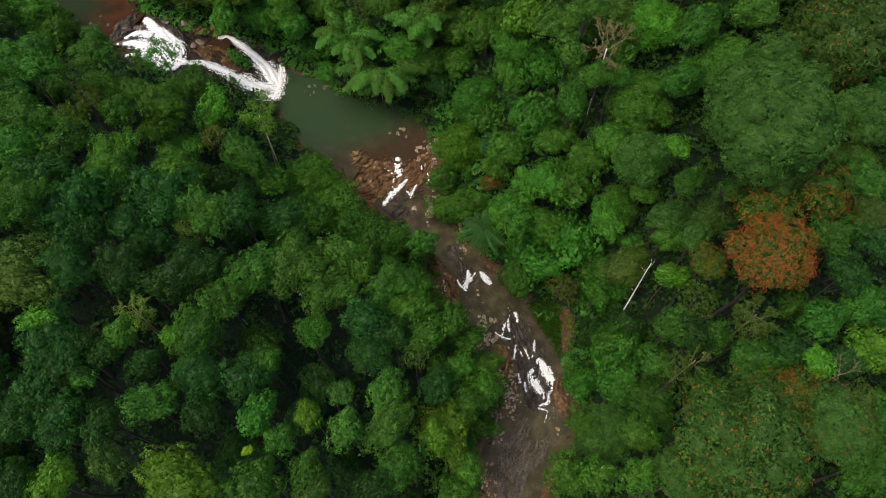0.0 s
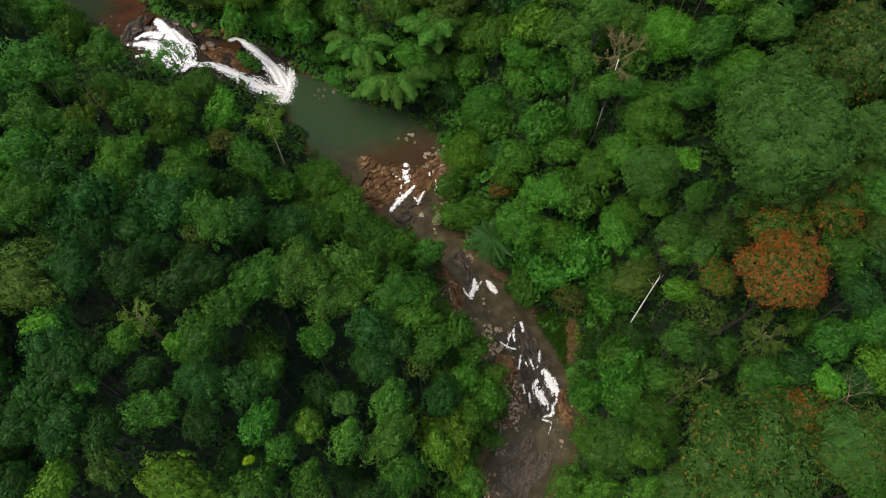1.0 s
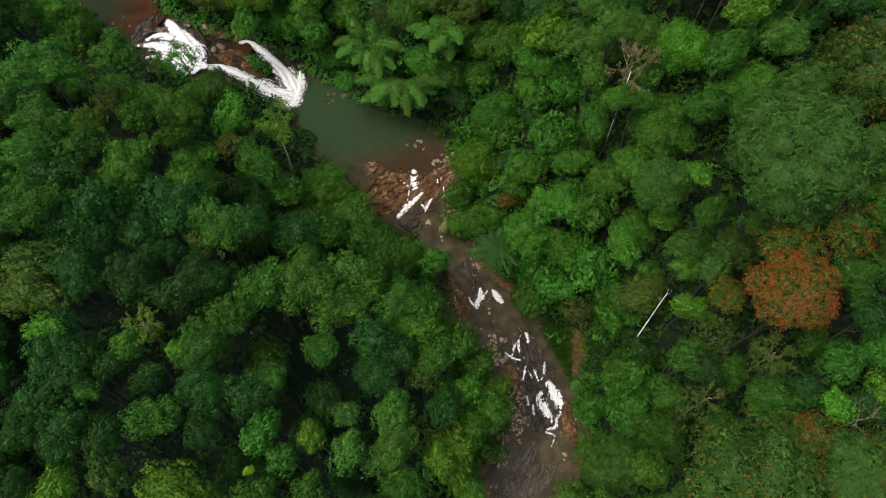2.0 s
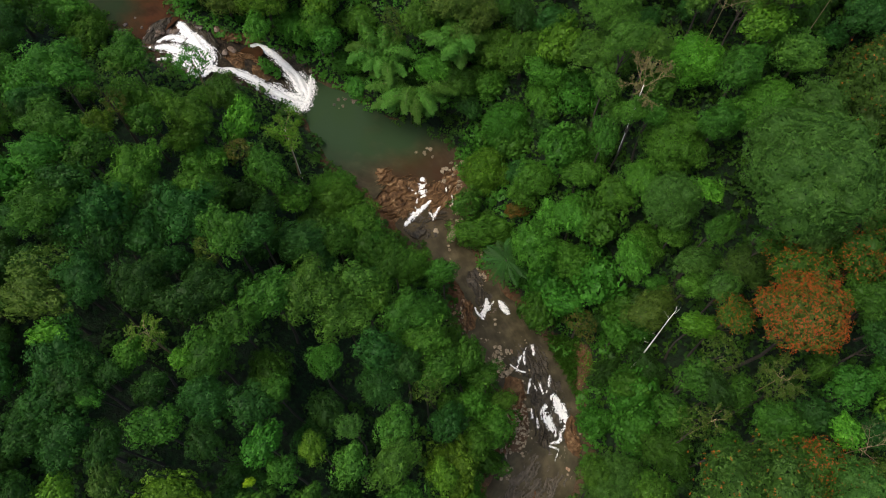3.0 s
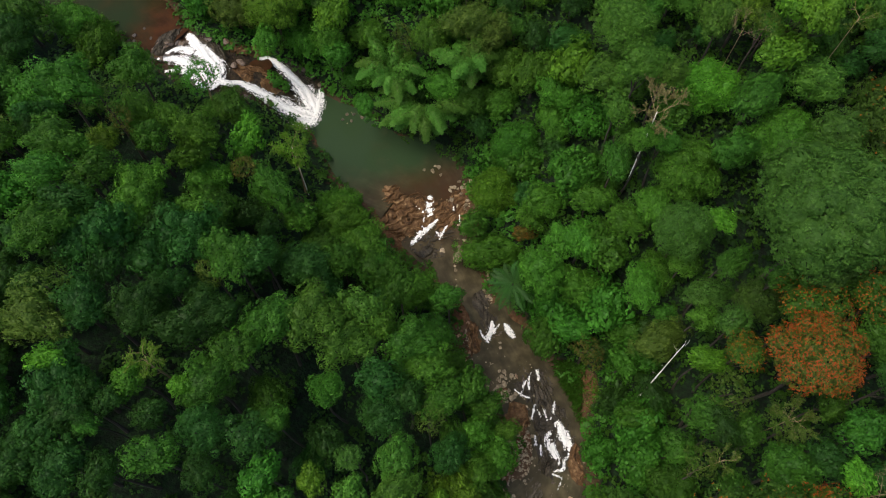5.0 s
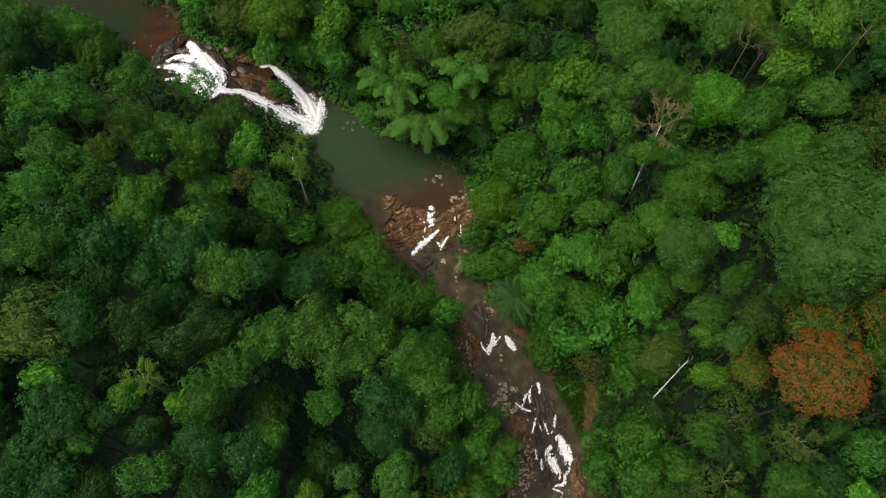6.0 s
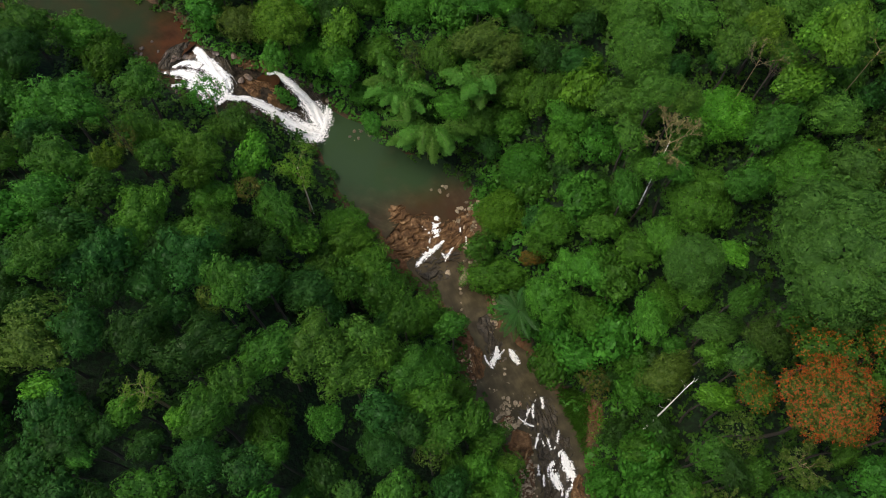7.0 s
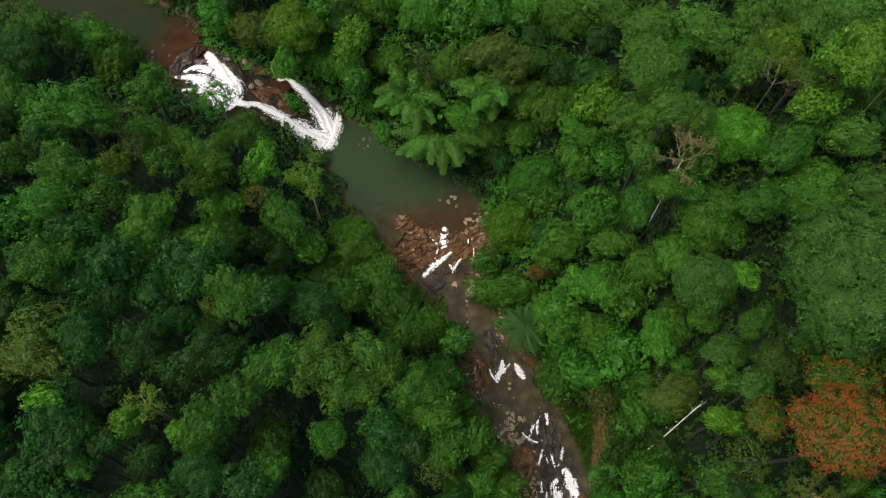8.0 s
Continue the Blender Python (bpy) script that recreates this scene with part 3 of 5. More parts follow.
def tree(kind, x, y, top, radius, native=True):
    """A whole tree: foot on the ground, crown's top at the height top."""
    pick = dice.randint(0, 5)
    if native and (x > 0 or y > 90) and not (x > 28 and y < 45):
        kind = {"mid": "mid3", "deep": "mid"}.get(kind, kind)
    if native and x > 14 and y > 80:
        kind = {"mid": "mid2", "mid3": "mid2", "deep": "mid3", "bright2": "bright"}.get(kind, kind)
    if native and x < -18 and 48 < y < 82:
        kind = {"mid": "mid3", "deep": "mid"}.get(kind, kind)
    if x < -24 and y < 50:
        kind = {"mid": "deep", "bright2": "mid", "mid2": "mid"}.get(kind, kind)
    style = {"flat": "flat", "red": "blossom", "redhalf": "budding", "greyred": "sprinkled", "sparse": "thin", "sparseg": "airy",
             "olive": "thin" if radius < 4 else "medium", "rust": "thin"}.get(kind)
    if style is None:
        if radius > 5.6 or (kind == "grey" and radius > 4.6):
            style = "great" if radius > 7.8 else "dome"
        elif kind in ("bright", "bright2"):
            style = "bigleaf"
        else:
            style = "small" if radius < 3.9 else "medium"
    if style in ("dome", "great", "blossom", "sprinkled"):
        pick %= 2
    else:
        pick %= 4
    me, bloom, centres = crown(style, pick)
    spec = STYLES[style]
    s = radius / spec["radius"]
    fx, fy = x, y
    for _ in range(30):
        if land(fx, fy)[1][0] > 1.2:
            break
        near = LINE[nearest(fx, fy)]
        away = Vector((fx - near[0], fy - near[1], 0)).normalized()
        fx, fy = fx + away.x * 0.5, fy + away.y * 0.5
    foot = height(fx, fy)
    half = spec["radius"] * (spec["flat"] + 0.05) * s
    mid = max(top - half, foot + 0.5 * half)
    name, label = WORDS[kind]
    thing = tagged(new(name), label, "tree", "forest trees")
    thing.location = (fx, fy, foot)
    turn = dice.uniform(0, 360)
    stretch = dice.uniform(0.80, 1.25) if style in ("small", "medium", "bigleaf", "thin") else dice.uniform(0.95, 1.05)
    pale = kind in ("sparse", "sparseg")
    spin = Matrix.Rotation(radians(turn), 3, "Z")
    limbs = [spin @ Vector(c) for c in centres]
    trunk = part("trunk", trunk_mesh(dice, Vector((x - fx, y - fy, mid - foot)), limbs, s, 0.07 + 0.045 * radius), thing)
    if pale:
        trunk.data.materials[0] = TWIG
    place = Matrix.LocRotScale((x - fx, y - fy, mid - foot), spin.to_quaternion(), (s * stretch, s / stretch, s))
    cr = part("crown", me, thing, "", place)
    cr.material_slots[0].link = "OBJECT"
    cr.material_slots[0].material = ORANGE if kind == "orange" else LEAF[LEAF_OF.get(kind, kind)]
    if bloom and kind in ("red", "redhalf", "greyred"):
        part("blossom", bloom, thing, "scarlet flower clusters", place)
    PLANTED.append((x, y, mid, radius))
    return thing


def stand(kind, rows):
    for row in rows:
        tree(kind, *row)


stand('mid', [(-78.3, 95.6, 25.8, 4.8), (-74.1, 93.8, 23.9, 5.6), (-61.5, 83.1, 28.8, 4.3), (-54.8, 71.4, 32.9, 3.7), (-53.3, 47.8, 45.2, 3.8), (-50.4, 70.9, 32.4, 3.1), (-50.3, 45.3, 43.6, 5.5), (-47.3, 49.7, 40.7, 4.3), (-46.6, 53.2, 41.1, 4.3), (-46.5, 65.7, 30.4, 3.8), (-44.9, 68.1, 33.8, 3.9), (-44.6, 63.9, 25.9, 4.5), (-43.0, 97.1, 21.4, 3.7), (-39.6, 48.0, 39.5, 5.3), (-38.9, 51.6, 38.7, 3.3), (-38.1, 103.9, 14.9, 4.5), (-31.9, 101.2, 19.3, 3.8), (-29.9, 60.5, 21.3, 3.8), (-27.2, 114.5, 19.0, 5.8)])
stand('mid', [(-25.6, 68.0, 9.7, 5.9), (-24.4, 105.0, 16.8, 4.6), (-19.4, 112.8, 18.9, 5.9), (-18.2, 58.3, 18.3, 4.4), (-15.8, 54.4, 18.1, 5.0), (-11.5, 100.5, 23.5, 4.8), (-10.4, 46.6, 27.1, 3.5), (-7.6, 93.1, 17.6, 4.6), (-3.3, 47.2, 24.5, 3.0), (-1.9, 31.3, 28.9, 3.6), (-0.8, 26.2, 22.8, 3.0), (-0.1, 112.6, 24.4, 5.0), (2.5, 27.7, 22.0, 3.2), (2.9, 97.3, 20.7, 5.4), (2.9, 93.0, 14.9, 4.7), (3.0, 21.9, 21.8, 3.2), (3.2, 63.3, 8.8, 5.5)])
stand('mid', [(3.6, 12.4, 24.2, 2.7), (5.6, 25.2, 20.0, 3.8), (7.4, 28.5, 20.2, 2.3), (8.6, 111.1, 25.2, 6.2), (8.6, 93.8, 23.6, 5.2), (10.0, 68.0, 14.4, 3.7), (11.4, 56.5, 17.9, 5.0), (11.9, 69.3, 17.7, 3.9), (12.9, 90.0, 22.6, 4.4), (13.2, 86.9, 18.4, 4.7), (14.5, 61.8, 18.7, 3.8), (16.0, 110.5, 27.2, 5.4), (17.2, 12.0, 25.0, 3.8), (18.2, 55.8, 14.4, 4.3), (18.5, 61.5, 19.7, 4.6), (18.9, 68.0, 22.8, 4.0), (20.1, 19.0, 21.7, 2.8), (20.8, 11.4, 26.9, 3.6), (21.4, 88.5, 31.4, 5.4), (21.9, 80.3, 31.2, 3.4), (22.6, 105.7, 32.4, 6.1), (23.7, 82.0, 40.5, 3.9), (24.3, 10.5, 34.9, 3.1)])
stand('mid', [(24.7, 71.3, 35.1, 2.9), (24.8, 64.3, 23.1, 4.0), (24.9, 85.2, 32.8, 4.4), (25.5, 15.4, 33.4, 3.1), (27.3, 53.3, 21.8, 4.5), (27.7, 81.4, 39.6, 3.9), (28.1, 64.0, 28.1, 4.3), (29.8, 56.2, 20.8, 4.2), (30.7, 103.1, 36.4, 5.3), (30.9, 27.4, 25.3, 3.6), (32.0, 55.3, 26.7, 3.1), (32.3, 23.3, 18.7, 4.6), (33.0, 70.2, 32.1, 6.5), (33.4, 31.4, 29.7, 3.4), (34.3, 46.0, 27.8, 3.0), (34.9, 90.9, 42.1, 4.2), (36.2, 9.0, 36.2, 3.1), (36.6, 22.1, 29.5, 3.1), (38.1, 104.5, 38.7, 5.3), (38.5, 29.5, 29.7, 2.9), (41.3, 25.0, 34.8, 4.2), (46.2, 73.9, 36.8, 6.1), (48.2, 33.2, 33.1, 2.8), (50.1, 29.7, 37.7, 3.6)])
stand('mid', [(52.8, 11.2, 34.9, 4.3), (53.0, 41.1, 39.4, 3.9), (56.6, 32.0, 37.9, 4.6)])
stand('deep', [(-84.1, 85.8, 31.9, 5.7), (-84.0, 91.1, 32.1, 5.2), (-78.3, 73.6, 35.5, 4.7), (-61.6, 68.3, 43.9, 4.9), (-59.8, 52.9, 43.8, 4.1), (-58.5, 57.6, 44.5, 4.1), (-53.5, 54.5, 41.9, 3.8), (-52.0, 65.9, 33.8, 3.6), (-48.0, 41.0, 40.1, 3.2), (-45.6, 80.3, 23.1, 4.4), (-44.1, 44.4, 38.1, 4.0), (-43.2, 49.4, 39.2, 3.3), (-38.9, 39.6, 39.0, 2.7)])
stand('deep', [(-33.9, 63.3, 25.8, 4.4), (-28.1, 45.3, 40.0, 3.4), (-23.0, 45.8, 35.6, 4.0), (-21.3, 53.7, 20.3, 3.8), (21.6, 70.3, 30.9, 3.4), (22.0, 92.1, 38.4, 5.7), (28.2, 72.1, 34.5, 3.2), (35.0, 29.7, 31.0, 3.1), (35.8, 52.0, 35.1, 2.9), (38.0, 70.6, 35.6, 4.1), (40.5, 77.9, 40.5, 4.4), (42.6, 49.4, 36.3, 2.8)])
stand('deep', [(44.8, 102.7, 41.0, 4.6), (45.3, 25.8, 35.9, 3.2), (50.2, 81.5, 40.2, 4.6), (51.1, 103.8, 42.5, 6.8), (51.8, 24.1, 36.5, 2.9), (53.5, 35.7, 38.9, 3.2), (59.1, 40.5, 39.6, 3.7), (59.4, 48.6, 41.1, 4.1)])
stand('olive', [(-57.9, 68.6, 39.4, 3.7), (-50.8, 105.2, 21.9, 5.2), (-35.7, 43.1, 36.6, 3.2), (-4.4, 101.2, 27.2, 5.1), (-2.1, 95.8, 22.4, 3.5), (0.9, 100.5, 25.0, 4.0), (30.3, 44.7, 21.1, 4.2), (32.1, 25.0, 30.2, 2.7), (36.2, 34.2, 31.7, 3.3), (41.2, 87.9, 43.5, 3.1), (42.9, 30.3, 31.2, 3.3), (53.0, 19.8, 36.0, 2.6)])
stand('yellow', [(-57.2, 63.3, 34.9, 2.9), (-42.5, 104.9, 24.7, 6.3), (0.6, 17.9, 23.8, 4.7)])
stand('bright', [(-40.0, 72.5, 25.5, 4.4), (-31.1, 104.8, 22.2, 4.5), (3.5, 75.9, 5.5, 5.7), (35.0, 40.0, 26.6, 2.9), (36.3, 85.1, 34.2, 6.0), (37.1, 60.9, 29.8, 2.5), (43.9, 84.3, 42.8, 4.1), (48.1, 23.9, 36.3, 2.5), (55.0, 25.9, 36.9, 3.3)])
stand('rust', [(-56.0, 67.4, 35.4, 2.9), (-38.3, 65.6, 26.8, 3.1), (20.6, 44.7, 11.9, 3.5)])
stand('sparse', [(-32.6, 71.9, 22.7, 3.8)])
stand('sparseg', [(-52.0, 85.8, 24.2, 4.3)])
stand('bright2', [(-58.4, 106.8, 22.0, 4.6), (-54.3, 43.3, 46.5, 3.9), (-37.5, 113.9, 18.5, 5.4), (-32.0, 44.4, 40.7, 4.1), (-29.8, 98.5, 17.5, 3.7), (-26.5, 98.5, 10.2, 3.6), (-22.7, 87.7, 15.3, 2.6), (-10.7, 111.3, 22.8, 5.3), (-0.1, 67.6, 9.3, 3.6), (1.4, 32.8, 27.6, 2.7), (3.9, 31.2, 23.4, 2.6), (6.9, 84.0, 13.7, 5.8), (7.2, 81.6, 6.3, 5.2), (13.4, 46.9, 10.6, 4.0), (14.8, 54.0, 10.7, 5.2), (14.9, 92.4, 27.2, 5.1), (16.4, 72.0, 24.3, 4.7), (17.6, 48.5, 11.9, 3.8), (22.6, 59.7, 20.9, 4.6), (23.3, 52.5, 14.2, 5.6), (24.3, 29.5, 4.0, 3.6)])
stand('bright2', [(27.2, 48.8, 8.8, 3.9), (27.8, 34.2, 12.7, 3.2), (28.1, 26.3, 16.5, 4.3), (29.0, 32.8, 12.4, 5.0), (29.4, 44.9, 12.6, 3.3), (29.5, 76.9, 35.2, 3.5), (44.3, 88.6, 47.1, 3.5)])
stand('flat', [(-17.4, 28.9, 34.0, 3.2), (20.2, 87.1, 21.1, 6.9)])
stand('grey', [(23.3, 17.9, 22.0, 4.8), (31.5, 58.7, 32.0, 5.3), (35.3, 50.4, 27.1, 3.9), (37.0, 44.2, 31.6, 2.9), (42.0, 49.5, 29.9, 4.4), (43.3, 54.2, 53.2, 9.8), (46.7, 49.2, 41.9, 4.0), (50.7, 17.0, 36.3, 5.4), (52.7, 72.6, 39.4, 4.3), (61.4, 59.8, 42.5, 5.5)])
stand('greyred', [(29.6, 10.6, 35.4, 4.0), (35.2, 14.1, 43.8, 8.6), (46.9, 15.2, 41.5, 5.0), (58.4, 43.2, 40.0, 3.4), (59.1, 53.6, 37.7, 4.1), (62.5, 76.0, 44.8, 9.8)])
stand('mid2', [])
stand('mid', [(-46.8, 24.8, 44.1, 4.7), (-45.2, 22.3, 43.4, 3.9), (-41.0, 23.5, 41.8, 2.4), (-30.6, 22.3, 39.8, 3.9), (-25.0, 21.9, 38.4, 3.7), (-33.7, 35.8, 40.6, 4.4), (-20.4, 14.6, 36.0, 2.7), (-22.7, 9.5, 37.5, 3.7), (-17.0, 11.2, 34.5, 3.3), (-6.2, 12.1, 30.0, 3.9), (-47.0, 8.8, 43.4, 2.4), (-22.5, 23.9, 37.0, 2.5), (-7.7, 37.6, 31.0, 4.1), (-41.3, 35.7, 42.4, 4.0)])
stand('deep', [(-47.4, 18.8, 43.9, 3.7), (-11.3, 31.5, 32.4, 3.8), (-7.4, 29.9, 30.8, 3.8), (-10.3, 26.7, 31.5, 3.9), (-16.5, 22.9, 31.5, 3.2), (-29.4, 17.0, 39.2, 2.8), (-39.7, 15.6, 41.7, 3.2), (-44.4, 15.4, 43.2, 4.0), (-48.1, 15.1, 43.9, 2.9), (-9.5, 9.5, 31.4, 3.0), (-47.2, 34.6, 44.0, 4.1), (-36.8, 33.2, 40.9, 3.0), (-36.3, 22.8, 40.6, 2.6), (-1.1, 23.8, 26.1, 3.3)])
stand('mid2', [(-42.7, 20.3, 42.2, 2.1), (-31.4, 27.0, 40.1, 4.4), (-25.7, 26.8, 31.5, 4.6), (-25.4, 36.3, 38.8, 4.7), (-20.7, 38.5, 36.8, 5.0), (-16.1, 36.3, 33.0, 4.4), (-14.9, 41.2, 33.7, 3.7), (-7.9, 21.9, 30.9, 3.5), (-7.1, 17.8, 30.7, 3.9), (-35.0, 17.9, 40.7, 3.6), (-12.7, 16.6, 32.8, 3.4), (-28.8, 31.3, 39.2, 3.5)])
stand('bright', [(-48.5, 27.0, 43.8, 2.2), (-33.5, 26.3, 39.7, 1.7)])
stand('bright2', [(-22.8, 17.4, 37.3, 3.0)])
stand('mid3', [(-39.8, 26.2, 41.6, 2.9), (-5.2, 34.7, 29.4, 4.1), (-11.7, 39.4, 32.3, 3.3), (-3.2, 29.9, 27.5, 2.9)])
stand('sparse', [(-38.2, 28.5, 41.1, 2.6)])
stand('olive', [(-3.9, 27.6, 28.0, 2.6), (-52.4, 32.0, 44.9, 4.3), (-52.0, 36.1, 44.7, 3.7)])
stand('grey', [(-13.2, 20.7, 32.6, 2.1), (-38.8, 11.2, 41.4, 3.0), (-15.5, 8.9, 33.7, 2.8)])
stand('yellow', [(-43.3, 8.9, 42.8, 3.6), (-31.1, 9.6, 40.1, 4.6), (-17.4, 17.6, 34.5, 2.5), (-1.1, 16.7, 26.0, 3.1)])
# low crowns leaning over the western bank
stand('mid3', [(-22.8, 63.5, 16.1, 4.4), (-9.2, 51.3, 16.0, 4.3), (-1.3, 39.5, 14.1, 3.0), (4.2, 30.4, 13.2, 3.2), (2.6, 15.3, 17.4, 3.5)])
stand('mid', [(-16.1, 54.7, 17.1, 4.4), (-4.0, 44.1, 16.5, 3.6), (6.0, 25.8, 13.2, 3.1), (1.7, 10.7, 18.4, 3.4)])
stand('bright2', [(-4.9, 51.4, 12.1, 3.0), (1.0, 34.9, 14.4, 3.4), (5.1, 20.9, 14.4, 3.4)])
stand('orange', [(9.0, 65.5, 11.3, 2.2)])
stand('red', [(42.8, 37.4, 43.8, 5.6)])
stand('redhalf', [(37.7, 39.4, 33.3, 2.9), (44.1, 44.0, 41.2, 4.2), (42.6, 19.6, 40.0, 3.4), (52.3, 46.2, 41.2, 4.2)])
stand('gold', [(-23.4, 12.6, 36.7, 0.8)])
stand('gold2', [(40.1, 95.3, 42.5, 4.4), (47.2, 87.1, 50.0, 5.3)])

# deep openings in the canopy: x, y, radius
OPENINGS = [(60.6, 43.5, 3.3), (63.2, 46.6, 3.1), (62.9, 40.5, 3.1), (35.2, 18.7, 3.8), (46.0, 49.3, 2.5), (42.1, 62.5, 2.4), (-43.4, 23.7, 3.3), (-20.9, 29.1, 3.3), (-34.0, 16.5, 2.9), (59.3, 33.1, 2.0)]
# the rest of the forest, between and beyond those trees
# mostly the darkest leaves: shade between the main crowns put into their colour
FILL_EAST = [(0.50, "deep"), (0.80, "mid"), (0.94, "bright2"), (1.0, "olive")]
FILL_WEST = [(0.70, "deep"), (0.92, "mid"), (1.0, "olive")]
near_fill, tries = 0, 0
fill_dice = np.random.RandomState(5)
while near_fill < 380 and tries < 14000:
    tries += 1
    x, y = fill_dice.uniform(-98, 76), fill_dice.uniform(2, 132)
    g, e = land(x, y)
    g, e = g[0], e[0]
    if any((x - a) ** 2 + (y - b) ** 2 < (c + 2.0) ** 2 for a, b, c in OPENINGS) or (-47 < x < -17 and 88 < y < 107) or e < 3.5 or (x < -14 and y < 48 and x > -56 and fill_dice.rand() < 0.25) or (x > 34 and y < 62 and fill_dice.rand() < 0.5):
        continue
    r = fill_dice.uniform(2.6, 4.6)
    tall = min(fill_dice.uniform(6, 12), 3.5 + 0.9 * e)
    # the valley opens to the south: no crown may hang out over the stream
    k = 120 / (120 - (g + tall))
    if land(x * k, 4 + (y - 4) * k)[1][0] < r + 1.5:
        continue
    if any((x - a) ** 2 + (y - b) ** 2 < ((0.52 if c < 5.5 else 0.80) * (r + c)) ** 2 for a, b, _, c in PLANTED):
        continue
    chance = fill_dice.rand()
    kind = next(k2 for p, k2 in (FILL_EAST if x > -8 or y > 50 else FILL_WEST) if chance <= p)
    tree(kind, x, y, g + tall, r, False)
    near_fill += 1


# ---------------------------------------------------------------- understorey
def template(seed, leaf, width, count):
    """The leaves of one low bush of radius 1."""
    r = np.random.RandomState(seed)
    d = unit(r.normal(0, 1, (count, 3)))
    d[:, 2] = np.abs(d[:, 2])
    k = r.normal(0, 1, (2, 3)) * 4
    lump = 1 + 0.22 * np.sin(d @ k[0]) * np.sin(d @ k[1] + 1)
    p = d * lump[:, None] * r.uniform(0.7, 1.08, (count, 1)) * np.array([1, 1, 0.8])
    return p, unit(d + np.array([0, 0, 0.5])), leaf, width


def undergrowth(name, label, mat, spots, seed, leaf, width, count, per):
    """Low bushes at (x, y, radius, height) joined into one leafy layer."""
    r = np.random.RandomState(seed)
    shapes = [template(seed + k, leaf, width, count) for k in range(5)]
    allq, allb = [], []
    z = land([p[0] for p in spots], [p[1] for p in spots])[0]
    for (x, y, radius, tall), g in zip(spots, z):
        p, n, lf, wd = shapes[r.randint(5)]
        a = r.uniform(0, 6.28)
        rot = np.array([[math.cos(a), -math.sin(a), 0], [math.sin(a), math.cos(a), 0], [0, 0, 1]])
        size = np.array([radius, radius, tall])
        q, b = leaves_at(r, (p @ rot.T) * size + np.array([x, y, g + 0.05 * tall]), n @ rot.T, lf, wd, per)
        allq.append(q)
        allb.append(b)
    return tagged(new(name, leaf_mesh(name, mat, (np.vstack(allq), np.vstack(allb)))), label, "undergrowth", kind="stuff")


low = {"deep": [], "mid": [], "fresh": []}
r = np.random.RandomState(21)
trees_xy = np.array([(a, b, c) for a, b, _, c in PLANTED])
bx, by = [v.ravel() for v in np.meshgrid(np.arange(-108, 84, 2.35), np.arange(2, 138, 2.35))]
bx, by = bx + r.uniform(-0.95, 0.95, len(bx)), by + r.uniform(-0.95, 0.95, len(by))
edges = land(bx, by)[1]
for px, py, e in zip(bx, by, edges):
    shelf = ((px + 17) / 6) ** 2 + ((py - 70) / 5) ** 2 < 1.3
    west = py < 90 and px < np.interp(py, LINE[::-1, 1], LINE[::-1, 0])
    falls = px < -33
    if e < (-0.4 if west or falls else -0.2 if py > 76 else 0.8) or shelf or any(((px - a) / c) ** 2 + ((py - b) / d) ** 2 < 1.6 for a, b, c, d in BARE):
        continue
    covered = ((trees_xy[:, 0] - px) ** 2 + (trees_xy[:, 1] - 0.5 - py) ** 2 < ((0.62 if px < 0 else 0.26) * trees_xy[:, 2]) ** 2).any()
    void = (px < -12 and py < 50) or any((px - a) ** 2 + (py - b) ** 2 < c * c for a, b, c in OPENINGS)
    slope = -62 < px < 4 and py > 90
    covered = covered and not slope
    if (covered and e > 7) or (void and r.rand() < 0.15):
        continue
    radius = r.uniform(1.2, 2.3)
    tall = min(r.uniform(1.2, 5.0), (1.7 if west else 0.8) + 0.42 * max(e, 0))
    east = px > 0.55 * (40 - py) + 12 and py < 100 and px < 45 and px > -2
    if void:
        tall *= 0.5
    # openings get only the darkest leaves: their shade is put into the colour
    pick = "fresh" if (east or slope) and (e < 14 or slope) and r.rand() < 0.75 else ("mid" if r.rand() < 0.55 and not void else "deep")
    low[pick].append((px, py, radius, tall))
undergrowth("dark_undergrowth", "dense undergrowth beneath the trees, its green darkened to stand in for shade", LEAF["deep"], low["deep"], 31, 0.62, 0.42, 14, 4)
undergrowth("green_undergrowth", "dense mid green bushes between the trees", LEAF["mid"], low["mid"], 41, 0.54, 0.36, 21, 4)
low["fresh"] += [(-43.6, 96.2, 1.1, 1.6), (-42.6, 96.0, 1.2, 1.6), (-41.6, 95.8, 1.0, 1.4), (-42.9, 95.2, 0.9, 1.5), (-41.0, 95.5, 0.7, 1.2)]
undergrowth("fresh_undergrowth", "bright green creepers and bushes on the open stream bank", LEAF["bright2"], low["fresh"], 51, 0.54, 0.36, 32, 4)


